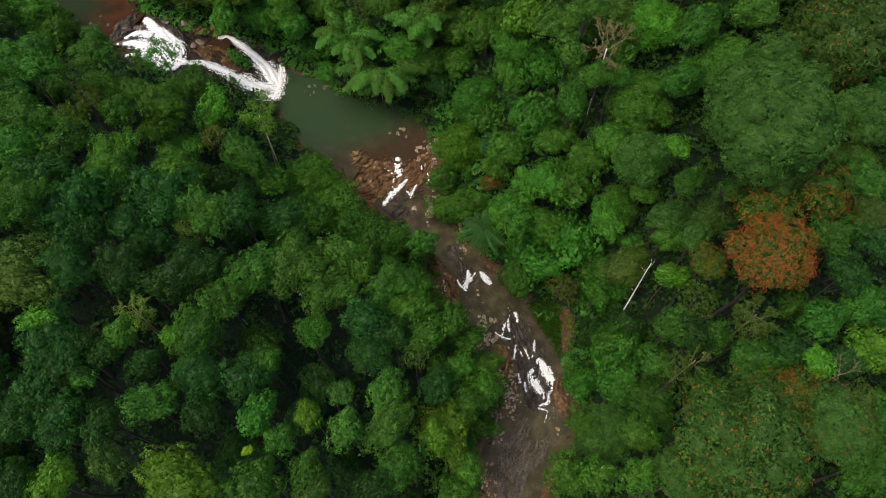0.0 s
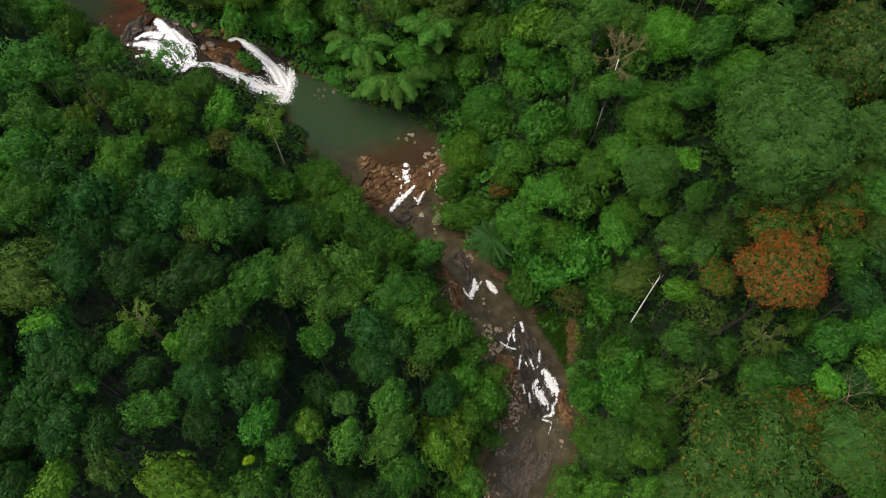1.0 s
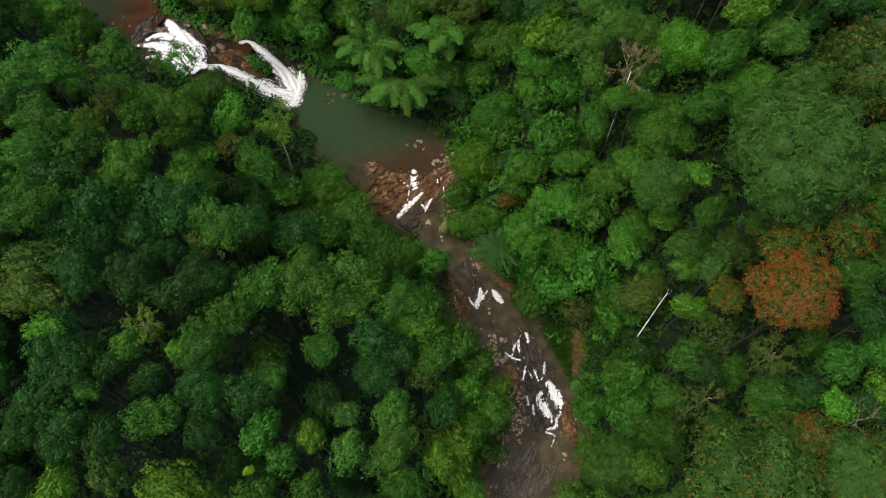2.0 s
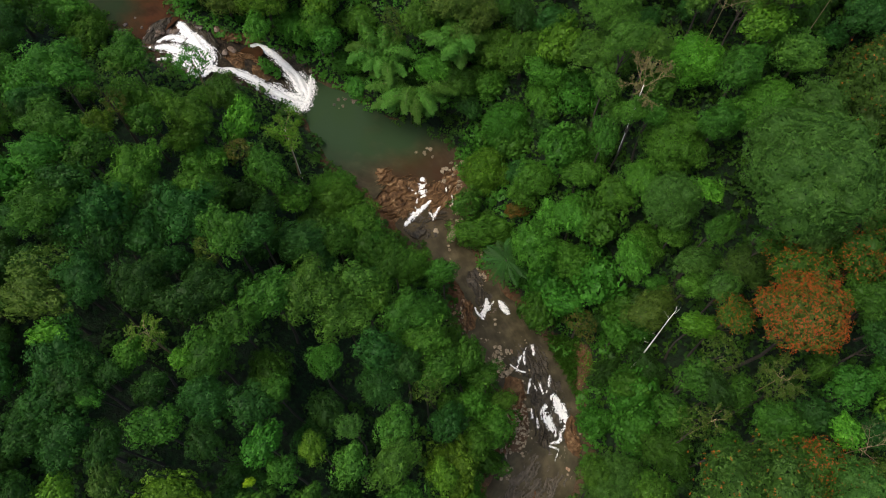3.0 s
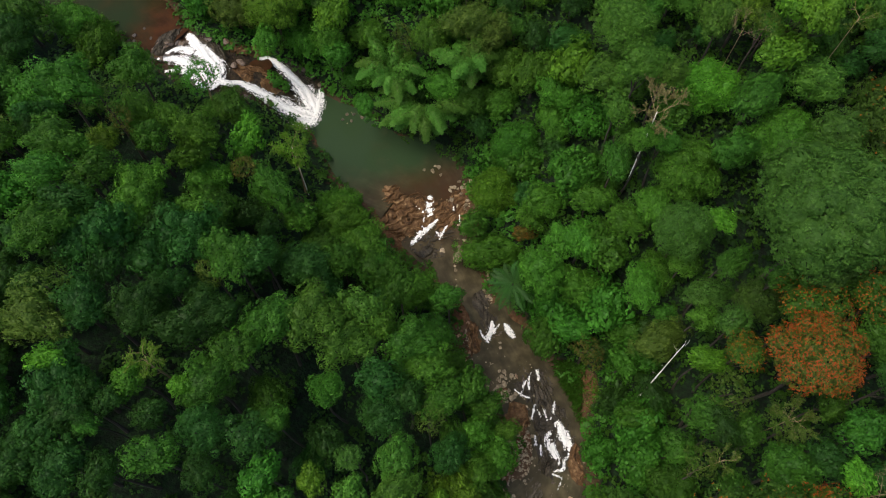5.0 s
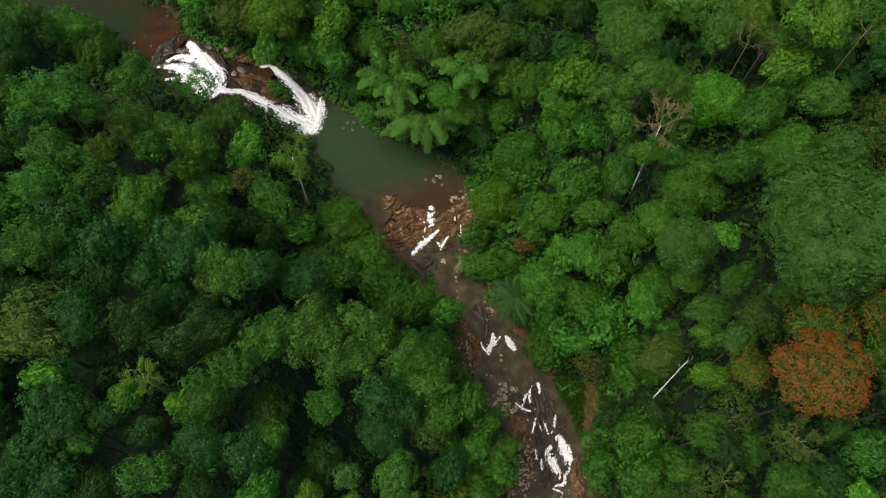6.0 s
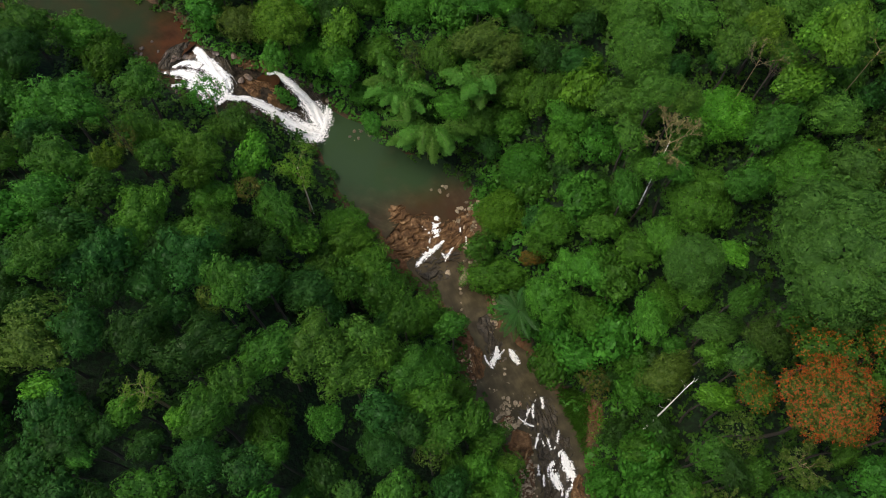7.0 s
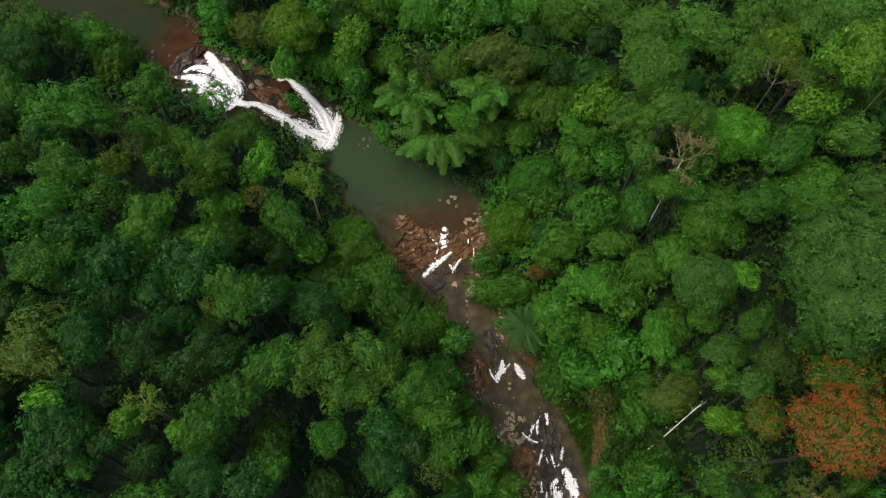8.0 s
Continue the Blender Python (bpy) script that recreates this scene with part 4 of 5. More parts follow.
def blades(name, label, mat, x0, x1, y0, y1, n, tall, lean, seed):
    """Long grass in a patch, bending the way it leans."""
    r = np.random.RandomState(seed)
    u = r.normal(0, 0.5, (n, 2)).clip(-1, 1)
    x, y = (x0 + x1) / 2 + u[:, 0] * (x1 - x0) / 2, (y0 + y1) / 2 + u[:, 1] * (y1 - y0) / 2
    z, e = land(x, y)
    ok = e > 0.1
    x, y, z = x[ok], y[ok], z[ok]
    n = len(x)
    way = unit(np.column_stack([lean[0] + r.normal(0, 0.35, n), lean[1] + r.normal(0, 0.35, n), np.full(n, 0.9)]))
    length = tall * r.uniform(0.6, 1.2, (n, 1))
    side = unit(np.cross(way, r.normal(0, 1, (n, 3)))) * 0.10
    root = np.column_stack([x, y, z - 0.05])
    mid = root + way * length * 0.6
    tip = root + way * length + np.column_stack([way[:, 0], way[:, 1], -0.5 + 0 * x]) * length * 0.3
    return tagged(new(name, quads(name, np.stack([root - side * 0.4, mid + side, tip, mid - side], 1), mat)), label, "grass", kind="stuff")


blades("reeds", "tall green reeds leaning over the stream's edge", LEAF["bright2"], 16.6, 21.6, 31.5, 45, 4600, 1.7, (-0.5, -0.5), 61)
blades("bank_grass", "short bright green grass on the open bank", LEAF["bright"], 21, 33, 34, 50, 2600, 0.8, (0.1, -0.3), 62)
blades("pool_grass", "green grass growing down to the pool", LEAF["bright2"], -2, 10, 77, 88, 2600, 1.1, (-0.4, -0.4), 63)


# ---------------------------------------------------------------- bamboo, fern, dead trees
def bamboo_clump(x, y, seed, culms, tall, reach, heading=None, arc=180):
    """Arching culms that hang feathery plumes outwards."""
    r = np.random.RandomState(seed)
    g = height(x, y)
    thing = tagged(new("bamboo_clump"), "tall bamboo clump with drooping feathery green plumes over the pool", "bamboo", "bamboo clumps")
    thing.location = (x, y, g)
    for k in range(culms):
        a = radians((heading if heading is not None else 0) + (k / (culms - 1) - 0.5) * 2 * arc + r.uniform(-8, 8))
        h, w = tall * r.uniform(0.75, 1.08), reach * r.uniform(0.7, 1.15)
        bx, by = r.uniform(-1.1, 1.1, 2)
        path = []
        for t in np.linspace(0, 1, 11):
            out = w * t ** 2.1
            path.append(Vector((bx + math.cos(a) * out, by + math.sin(a) * out, h * (1.32 * t - 0.62 * t ** 3.2) - 0.2)))
        verts, faces = [], []
        tube(verts, faces, path, [0.06 * (1 - 0.85 * t) + 0.008 for t in np.linspace(0, 1, 11)], 5)
        culm = part("culm", mesh_of("culm", verts, faces, CULM), thing)
        n = 430
        t = r.uniform(0.36, 1.0, n)
        pts = np.array([p[:] for p in path])
        i = np.minimum((t * 10).astype(int), 9)
        f = (t * 10 - i)[:, None]
        centre = pts[i] * (1 - f) + pts[i + 1] * f
        swell = (2.1 * np.sin(np.clip((t - 0.3) / 0.7, 0, 1) * 2.7 + 0.35).clip(0.12, 1))[:, None]
        off = unit(r.normal(0, 1, (n, 3))) * swell * r.uniform(0.2, 1.0, (n, 1)) ** 0.6
        off[:, 2] = off[:, 2] * 0.55 - 0.25 * swell[:, 0]
        nrm = unit(off + np.array([math.cos(a) * 0.5, math.sin(a) * 0.5, 0.8]))
        fv = leaves_at(r, centre + off, nrm, 0.60, 0.17, 4, 0.3, 0.5)
        part("plume", leaf_mesh("plume", LEAF["bamboo"], fv), culm)
    return thing


bamboo_clump(-11.5, 88.5, 71, 15, 17.0, 8.0, -95, 95)
bamboo_clump(-18.5, 95.5, 72, 13, 17.0, 7.0, -120, 150)
bamboo_clump(-4.0, 95.5, 73, 11, 18.0, 6.0, -90, 160)


def tree_fern(x, y, top, reach, seed):
    r = np.random.RandomState(seed)
    g = height(x, y)
    thing = tagged(new("tree_fern"), "dark green tree fern with long feathered fronds beside the stream", "fern")
    thing.location = (x, y, g)
    verts, faces = [], []
    rise = top - g
    tube(verts, faces, [(0, 0, rise * t) for t in (-0.03, 0.3, 0.7, 1)], [0.22, 0.17, 0.14, 0.12], 7)
    part("trunk", mesh_of("trunk", verts, faces, BARK), thing)
    for k in range(16):
        a = 6.283 * k / 16 + r.uniform(-0.15, 0.15)
        length = reach * r.uniform(0.8, 1.1)
        out, side = np.array([math.cos(a), math.sin(a), 0]), np.array([-math.sin(a), math.cos(a), 0])
        qs = []
        for t in np.linspace(0.08, 1, 26):
            p = out * length * t + np.array([0, 0, rise + length * (0.42 * t - 0.62 * t * t)])
            q = 0.95 * math.sin(math.pi * min(0.98, 0.12 + 0.88 * t)) ** 0.7 + 0.05
            for s in (-1, 1):
                tip = p + side * s * q + out * 0.32 * q + np.array([0, 0, -0.25 * q])
                qs.append([p - out * 0.07, (p + tip) / 2 - out * 0.11, tip, (p + tip) / 2 + out * 0.11])
            qs.append([p - side * 0.03, p + out * length / 26, p + out * length / 25 + side * 0.03, p + side * 0.03])
        part("frond", quads("frond", np.array(qs), LEAF["deep"]), thing)
    return thing


tree_fern(7.4, 54.6, 11.0, 4.6, 81)


def twigs(verts, faces, r, start, way, length, girth, depth, spread):
    """Forking branches, each pair thinner than the last."""
    way = way.normalized()
    bend = Vector(r.uniform(-0.2, 0.2, 3)) * length
    mid, end = start + way * length * 0.5 + bend * 0.5, start + way * length + bend * 0.3
    tube(verts, faces, [start, mid, end], [girth, girth * 0.8, girth * 0.55], 5 if depth > 1 else 4)
    if depth:
        for _ in range(3 if depth > 1 else 2):
            twigs(verts, faces, r, mid.lerp(end, r.uniform(0.3, 1)), way + Vector(r.normal(0, spread, 3)) + Vector((0, 0, 0.12)), length * r.uniform(0.55, 0.8), girth * 0.55, depth - 1, spread)


def bare_tree(x, y, top, radius, mat, label, seed, lean=(0, 0), leaves=None, depth=5, girth=0.075):
    """A dead or leafless tree with its own twigs."""
    r = np.random.RandomState(seed)
    g = height(x, y)
    thing = tagged(new("bare_tree"), label, "tree", "bare trees")
    thing.location = (x, y, g)
    rise = top - radius * 0.9 - g
    verts, faces = [], []
    head = Vector((lean[0], lean[1], rise))
    tube(verts, faces, [head * t + Vector((0, 0, -0.3 if t == 0 else 0)) for t in (0, 0.3, 0.6, 0.85, 1)], [girth * k for k in (1.3, 1.0, 0.85, 0.75, 0.65)], 7)
    part("trunk", mesh_of("trunk", verts, faces, mat), thing)
    tips = []
    for k in range(5):
        verts, faces = [], []
        a = 6.283 * k / 5 + r.uniform(-0.4, 0.4)
        twigs(verts, faces, r, head * r.uniform(0.88, 1.0), Vector((math.cos(a), math.sin(a), r.uniform(0.4, 1.1))), radius * 0.55, girth * 0.5, depth - 1, 0.42)
        tips += [np.array(v[:]) for v in verts[::6]]
        part("branch", mesh_of("branch", verts, faces, TWIG if leaves else mat), thing)
    if leaves:
        tips = np.array(tips)
        fv = leaves_at(r, tips, unit(r.normal(0, 1, tips.shape) + np.array([0, 0, 1.0])), 0.26, 0.13, 3)
        part("crown", leaf_mesh("crown", leaves, fv), thing)
    return thing


def snag(x, y, x2, y2, top, seed):
    """A pale dead trunk standing without a crown, a few broken side twigs on it."""
    r = np.random.RandomState(seed)
    g = height(x, y)
    thing = tagged(new("dead_trunk"), "bleached white dead tree trunk leaning with broken twigs", "tree")
    thing.location = (x, y, g)
    a, b = Vector((0, 0, -0.3)), Vector((x2 - x, y2 - y, top - g))
    verts, faces = [], []
    tube(verts, faces, [a.lerp(b, t) + Vector((0.06 * math.sin(5 * t), 0, 0)) for t in np.linspace(0, 1, 9)], [0.19 - 0.15 * t for t in np.linspace(0, 1, 9)], 8)
    part("trunk", mesh_of("trunk", verts, faces, PALE), thing)
    for t, way in ((0.50, (-1, 0.1, 0.5)), (0.62, (-0.8, 0.3, 1.0)), (0.8, (0.3, 0.6, 0.9)), (0.88, (-0.6, 0.1, 0.8)), (0.95, (0.5, 0.4, 0.9)), (0.99, (-0.2, 0.2, 1))):
        verts, faces = [], []
        twigs(verts, faces, r, a.lerp(b, t), Vector(way), 1.1, 0.022, 1, 0.3)
        part("twig", mesh_of("twig", verts, faces, PALE), thing)
    return thing


snag(30.1, 38.8, 31.4, 41.7, 25.5, 91)
bare_tree(25.9, 73.6, 38.5, 4.6, PALE, "half-dead tree with a pale trunk and dry brown twigs", 92, (0.2, 1.6), DRY, 5, 0.12)
bare_tree(33.4, 25.0, 33.6, 2.2, TWIG, "thin brown tree with few dry leaves", 93, (0, 0), LEAF["olive"], 4)
bare_tree(49.5, 22.0, 38.6, 2.7, TWIG, "leafless tan branching tree above the canopy", 94)
bare_tree(37.2, 86.0, 45.0, 3.6, TWIG, "leafless brown tree with dense curling twigs", 95, depth=5, girth=0.05)
bare_tree(-32.0, 71.5, 25.0, 3.4, PALE, "half-bare tree with pale branches and light leaves", 96, (0, 0), LEAF["yellow"], 5, 0.07)
bare_tree(-30.5, 64.5, 15.0, 2.0, TWIG, "small leafless brown tree on the slope", 97)
bare_tree(0.5, 99.5, 25.5, 2.4, TWIG, "leafless brown tree with tangled twigs", 98, (0, 0), LEAF["olive"], 5, 0.045)
bare_tree(-37.0, 28.0, 45.0, 2.6, TWIG, "half-bare tree with pale branches and light leaves", 99, (0, 0), LEAF["yellow"], 4)
bare_tree(41.5, 30.5, 37.0, 3.0, TWIG, "half-bare olive tree with tan twigs", 100, (0, 0), LEAF["olive"], 5)
bare_tree(52.0, 86.0, 48.0, 2.8, TWIG, "half-bare tree with pale branches and light leaves", 101, (0, 0), LEAF["yellow"], 4)


# ---------------------------------------------------------------- rocks
def rock_shape(seed, squash):
    r = np.random.RandomState(seed)
    bm = bmesh.new()
    bmesh.ops.create_icosphere(bm, subdivisions=2, radius=1)
    for v in bm.verts:
        p = v.co.copy()
        n = noise.noise(p * 1.1 + Vector((seed * 3.1, 0, 0))) * 0.42 + noise.noise(p * 2.7 + Vector((0, seed * 1.7, 0))) * 0.18
        v.co = p * (1 + n)
        v.co.z *= squash
    for k in range(9):
        d = Vector(r.normal(0, 1, 3)).normalized()
        for v in bm.verts:
            over = v.co.dot(d) - 0.62
            if over > 0:
                v.co -= d * over * 0.85
    me = bpy.data.meshes.new("boulder")
    bm.to_mesh(me)
    bm.free()
    me.materials.append(ROCK)
    return me


ROCKS = [rock_shape(k, q) for k, q in ((1, 0.7), (2, 0.55), (3, 0.62), (4, 0.5), (5, 0.75))]


def slab_shape(seed):
    """A jagged, tilted slab of layered bedrock."""
    r = np.random.RandomState(seed)
    n = 10
    a = np.arange(n) * 6.283 / n + r.uniform(-0.2, 0.2, n)
    rad = r.uniform(0.6, 1.1, n)
    verts = []
    for scale, z in ((1.08, -0.6), (1.0, 0.15), (0.86, 0.42)):
        verts += [(math.cos(t) * q * scale, math.sin(t) * q * scale, z + (0.16 * math.sin(2 * t + seed) + r.uniform(-0.08, 0.08) if z > 0 else 0)) for t, q in zip(a, rad)]
    verts.append((r.uniform(-0.2, 0.2), r.uniform(-0.2, 0.2), 0.5))
    faces = [(k + i, k + (i + 1) % n, k + n + (i + 1) % n, k + n + i) for k in (0, n) for i in range(n)] + [(2 * n + i, 2 * n + (i + 1) % n, 3 * n) for i in range(n)]
    return mesh_of("rock_ledge", verts, faces, LEDGE, False)


SLABS = [slab_shape(k) for k in range(6)]
rock_dice = np.random.RandomState(17)


def boulder(x, y, size, mat, label="weathered boulder in the shallow stream", long=1.0, turn=None, name="boulder", sink=0.15):
    """A rock resting on the stream bed, partly sunk."""
    ob = new(name, SLABS[rock_dice.randint(len(SLABS))] if name == "rock_ledge" else ROCKS[rock_dice.randint(len(ROCKS))])
    base = max(height(x, y), LINE[nearest(x, y), 2] - 0.1)
    sx, sy, sz = size * long, size * rock_dice.uniform(0.7, 1.0), size * rock_dice.uniform(0.7, 1.0)
    a = rock_dice.uniform(0, 360) if turn is None else turn + rock_dice.uniform(-14, 14)
    ob.matrix_basis = Matrix.LocRotScale((x, y, base + sz * sink), Euler((rock_dice.uniform(-0.2, 0.2), rock_dice.uniform(-0.2, 0.2), radians(a))), (sx, sy, sz))
    ob.material_slots[0].link = "OBJECT"
    ob.material_slots[0].material = mat
    return tagged(ob, label, "rock", "stream rocks")


boulder(-2.3, 63.6, 1.2, ROCK, "large tan boulder at the stream's edge", 1.2, 75, "boulder", 0.35)
boulder(-2.5, 65.4, 0.8, ROCK)
boulder(-5.7, 64.6, 0.7, ROCK)
# zones of loose rocks: x, y, half lengths, count, sizes, material
ZONES = [(-1.6, 70, 1.8, 5, 34, 0.15, 0.5, ROCK), (-2.6, 76.6, 3.6, 3.4, 34, 0.15, 0.55, ROCK), (-8, 81.5, 3.5, 1.6, 9, 0.25, 0.55, ROCK),
         (7.6, 39, 2.6, 3.4, 60, 0.12, 0.55, ROCK), (11.2, 31, 2.2, 6, 90, 0.10, 0.42, ROCK), (9.3, 24, 1.8, 4.4, 50, 0.10, 0.42, ROCK), (12.6, 27.5, 1.4, 4.0, 40, 0.10, 0.38, ROCK),
         (11.5, 40.5, 4, 4, 24, 0.12, 0.35, ROCK), (4.5, 45.5, 3.5, 2.5, 16, 0.12, 0.4, ROCK), (0, 47, 1.6, 4, 26, 0.15, 0.45, LEDGE), (7.8, 13, 1.3, 6, 24, 0.15, 0.5, LEDGE),
         (-2.6, 58, 1.0, 4, 14, 0.15, 0.45, ROCK), (3.6, 57, 0.9, 6, 22, 0.15, 0.5, ROCK), (20.2, 26, 1.2, 5, 26, 0.12, 0.4, LEDGE), (-27, 92, 3, 1.2, 9, 0.3, 0.7, WETROCK),
         (-64.5, 96, 2, 4, 9, 0.4, 0.9, WETROCK), (-69, 100, 4, 2.5, 6, 0.3, 0.7, WETROCK)]
# half-drowned slabs of bedrock: x, y, half lengths, count, turn
SUNK = [(-9, 69, 5, 4, 14, 40), (3.0, 53.8, 1.8, 3.6, 16, 100), (5.5, 48.5, 3.4, 2, 12, 20), (11.5, 41, 3.6, 3, 16, 120), (15, 36, 3.4, 2.5, 16, 110),
        (16.5, 32.5, 3.2, 3, 14, 80), (17.5, 26, 3.4, 2.6, 12, 15)]
for cx, cy, rx, ry, n, turn in SUNK:
    for _ in range(n):
        boulder(cx + rock_dice.normal(0, rx * 0.5), cy + rock_dice.normal(0, ry * 0.5), rock_dice.uniform(0.15, 0.5), WETROCK if rock_dice.rand() < 0.75 else LEDGE,
                "dark wet slab of bedrock just breaking the stream", rock_dice.uniform(1.2, 2.6), turn, "rock_ledge", -0.28)
gravel_v, gravel_f = [], []
for cx, cy, rx, ry, n, lo, hi, mat in ZONES:
    for _ in range(n):
        a, q = rock_dice.uniform(0, 6.283), rock_dice.uniform(0, 1) ** 0.5
        x, y, size = cx + math.cos(a) * rx * q, cy + math.sin(a) * ry * q, rock_dice.uniform(lo, hi)
        if size > 0.32:
            boulder(x, y, size, mat)
            continue
        # cobbles too small to pick apart: several to a place, all in one layer
        for _ in range(3):
            px, py, d = x + rock_dice.normal(0, 0.5), y + rock_dice.normal(0, 0.5), size * rock_dice.uniform(0.5, 1.0)
            turn = Matrix.Rotation(rock_dice.uniform(0, 6.283), 3, "Z")
            lift = Vector((px, py, max(height(px, py), LINE[nearest(px, py), 2] - 0.1) - 0.12 * d))
            shape = ROCKS[rock_dice.randint(len(ROCKS))]
            base = len(gravel_v)
            gravel_v += [turn @ Vector((v.co.x * d * 1.2, v.co.y * d * 0.9, v.co.z * d * 0.9)) + lift for v in shape.vertices]
            gravel_f += [tuple(base + i for i in p.vertices) for p in shape.polygons]
tagged(new("stream_cobbles", mesh_of("stream_cobbles", gravel_v, gravel_f, ROCK, False)), "tan cobbles strewn along the stream's edges", "stones", kind="stuff")


def value_noise(x, y, seed):
    """Smooth lattice noise, 0 to 1, for arrays."""
    xi, yi = np.floor(x).astype(np.int64), np.floor(y).astype(np.int64)
    u, v = x - xi, y - yi
    u, v = u * u * (3 - 2 * u), v * v * (3 - 2 * v)

    def at(a, b):
        h = (a * 374761393 + b * 668265263 + seed * 974711) & 0x7FFFFFFF
        h = ((h ^ (h >> 13)) * 1274126177) & 0x7FFFFFFF
        return ((h ^ (h >> 16)) & 0xFFFF) / 65535.0

    return (at(xi, yi) * (1 - u) + at(xi + 1, yi) * u) * (1 - v) + (at(xi, yi + 1) * (1 - u) + at(xi + 1, yi + 1) * u) * v


def bedrock(x, y, half, wide, turn, high, bed, mat, label, seed, step=0.17):
    """A shelf of tilted rock layers in the stream, its broken edges running under the water; bed: the width of a layer."""
    n, m = int(2.6 * half / step), int(2.6 * wide / step)
    U, V = [v.ravel() for v in np.meshgrid(np.linspace(-1.3, 1.3, n), np.linspace(-1.3, 1.3, m))]
    a = radians(turn)
    lx, ly = U * half, V * wide
    px, py = x + lx * math.cos(a) - ly * math.sin(a), y + lx * math.sin(a) + ly * math.cos(a)
    warp = value_noise(px * 0.35, py * 0.35, seed) * 2.6 + value_noise(px * 1.1, py * 1.1, seed + 1) * 1.1
    layer = ly / bed + warp
    tooth = layer - np.floor(layer)
    crack = value_noise(lx * 0.55 + 7 * np.floor(layer), np.floor(layer) * 3.1, seed + 2)
    rough = value_noise(px * 3.1, py * 3.1, seed + 3) * 0.5 + value_noise(px * 7, py * 7, seed + 4) * 0.25
    body = 1 - np.hypot(U, V) ** 2 + (value_noise(px * 0.5, py * 0.5, seed + 5) - 0.5) * 1.5
    z = high * np.clip(body, -1, 0.7) + 0.30 * bed * (1 - tooth) ** 1.4 + (crack - 0.5) * 0.40 + (rough - 0.37) * 0.40
    level = water_level(px, py)
    z = np.maximum(level + z - 0.22, land(px, py)[0] - 0.35)
    grid = np.arange(n * m).reshape(m, n)
    f = np.stack([grid[:-1, :-1], grid[:-1, 1:], grid[1:, 1:], grid[1:, :-1]], -1).reshape(-1, 4)
    clear = (body > -0.55)[f].all(1)
    me = mesh_of("rock_shelf", np.column_stack([px, py, z]), f[clear].tolist(), mat, False)
    me.attributes.new("grain", "FLOAT_VECTOR", "POINT").data.foreach_set("vector", np.column_stack([lx * 0.5, layer * 1.3, np.full(n * m, float(seed))]).astype(np.float32).ravel())
    return tagged(new("rock_shelf", me), label, "rock", "stream rocks")


bedrock(-16.4, 70.2, 6.4, 4.6, 38, 0.75, 1.25, SHELF, "red-brown shelf of layered bedrock beside the rapids", 1)
bedrock(-9.0, 71.6, 5.0, 4.8, 32, 0.42, 0.95, SHELF, "brown bedrock step where the pool spills over", 2)
bedrock(-2.2, 75.6, 4.4, 4.2, 60, 0.55, 0.9, SHELF, "brown rocky bank at the pool's outlet", 3)
bedrock(-7.0, 66.0, 4.0, 2.4, 20, 0.12, 0.9, DARKSHELF, "dark drowned bedrock below the rapids", 4)
bedrock(3.0, 54.0, 3.8, 2.2, 105, 0.40, 0.7, DARKSHELF, "dark wet bedrock in the narrow of the stream", 5)
bedrock(1.0, 47.6, 3.6, 1.8, 110, 0.55, 0.8, SHELF, "brown rock bank beside the small fall", 6)
bedrock(13.0, 40.2, 3.8, 3.0, 120, 0.30, 0.7, DARKSHELF, "dark wet bedrock in the riffles", 7)
bedrock(16.2, 34.6, 3.6, 3.0, 105, 0.34, 0.7, DARKSHELF, "dark wet bedrock at the head of the lower rapid", 8)
bedrock(17.4, 29.4, 4.4, 3.0, 95, 0.36, 0.75, DARKSHELF, "dark wet bedrock under the lower rapid", 9)
bedrock(10.2, 34.6, 3.6, 1.7, 115, 0.62, 1.2, SHELF, "smooth brown slab along the stream's edge", 10)
bedrock(20.9, 27.4, 4.6, 1.3, 100, 0.60, 0.9, SHELF, "red-brown rock bank beside the lower rapid", 11)
bedrock(14.4, 19.4, 6.2, 4.2, 55, 0.26, 0.55, PALESHELF, "pale streaked bedrock under a thin sheet of water", 12)
bedrock(10.6, 13.0, 5.0, 3.4, 75, 0.24, 0.55, PALESHELF, "pale streaked bedrock under a thin sheet of water", 13)
bedrock(-45.6, 95.7, 4.2, 1.9, -6, 1.3, 0.9, SHELF, "brown rock island between the falls, mossy on top", 21)
bedrock(-64.6, 97.6, 4.6, 1.8, 62, 0.8, 0.8, DARKSHELF, "dark wet rock at the lip of the waterfall", 22)
bedrock(-62.2, 90.6, 3.6, 1.6, 12, 0.7, 0.7, DARKSHELF, "wet brown rock beside the waterfall", 23)
bedrock(-57.0, 100.8, 4.6, 1.4, -40, 0.8, 0.7, DARKSHELF, "dark wet rock wall above the fall", 24)
bedrock(-38.6, 99.8, 4.6, 1.4, -32, 0.9, 0.7, DARKSHELF, "dark wet rock wall beside the second fall", 25)
bedrock(-49.0, 101.4, 4.0, 1.3, 8, 0.9, 0.7, SHELF, "brown rock bank of the small pool", 26)
for _ in range(12):
    t = rock_dice.rand()
    x, y = -66 + 7 * t + rock_dice.normal(0, 0.8), 93.5 + 8 * t + rock_dice.normal(0, 0.8)
    boulder(x, y, rock_dice.uniform(0.3, 0.7), WETROCK, "dark wet rock at the lip of the waterfall", 1.4, 60, "boulder", 0.1)
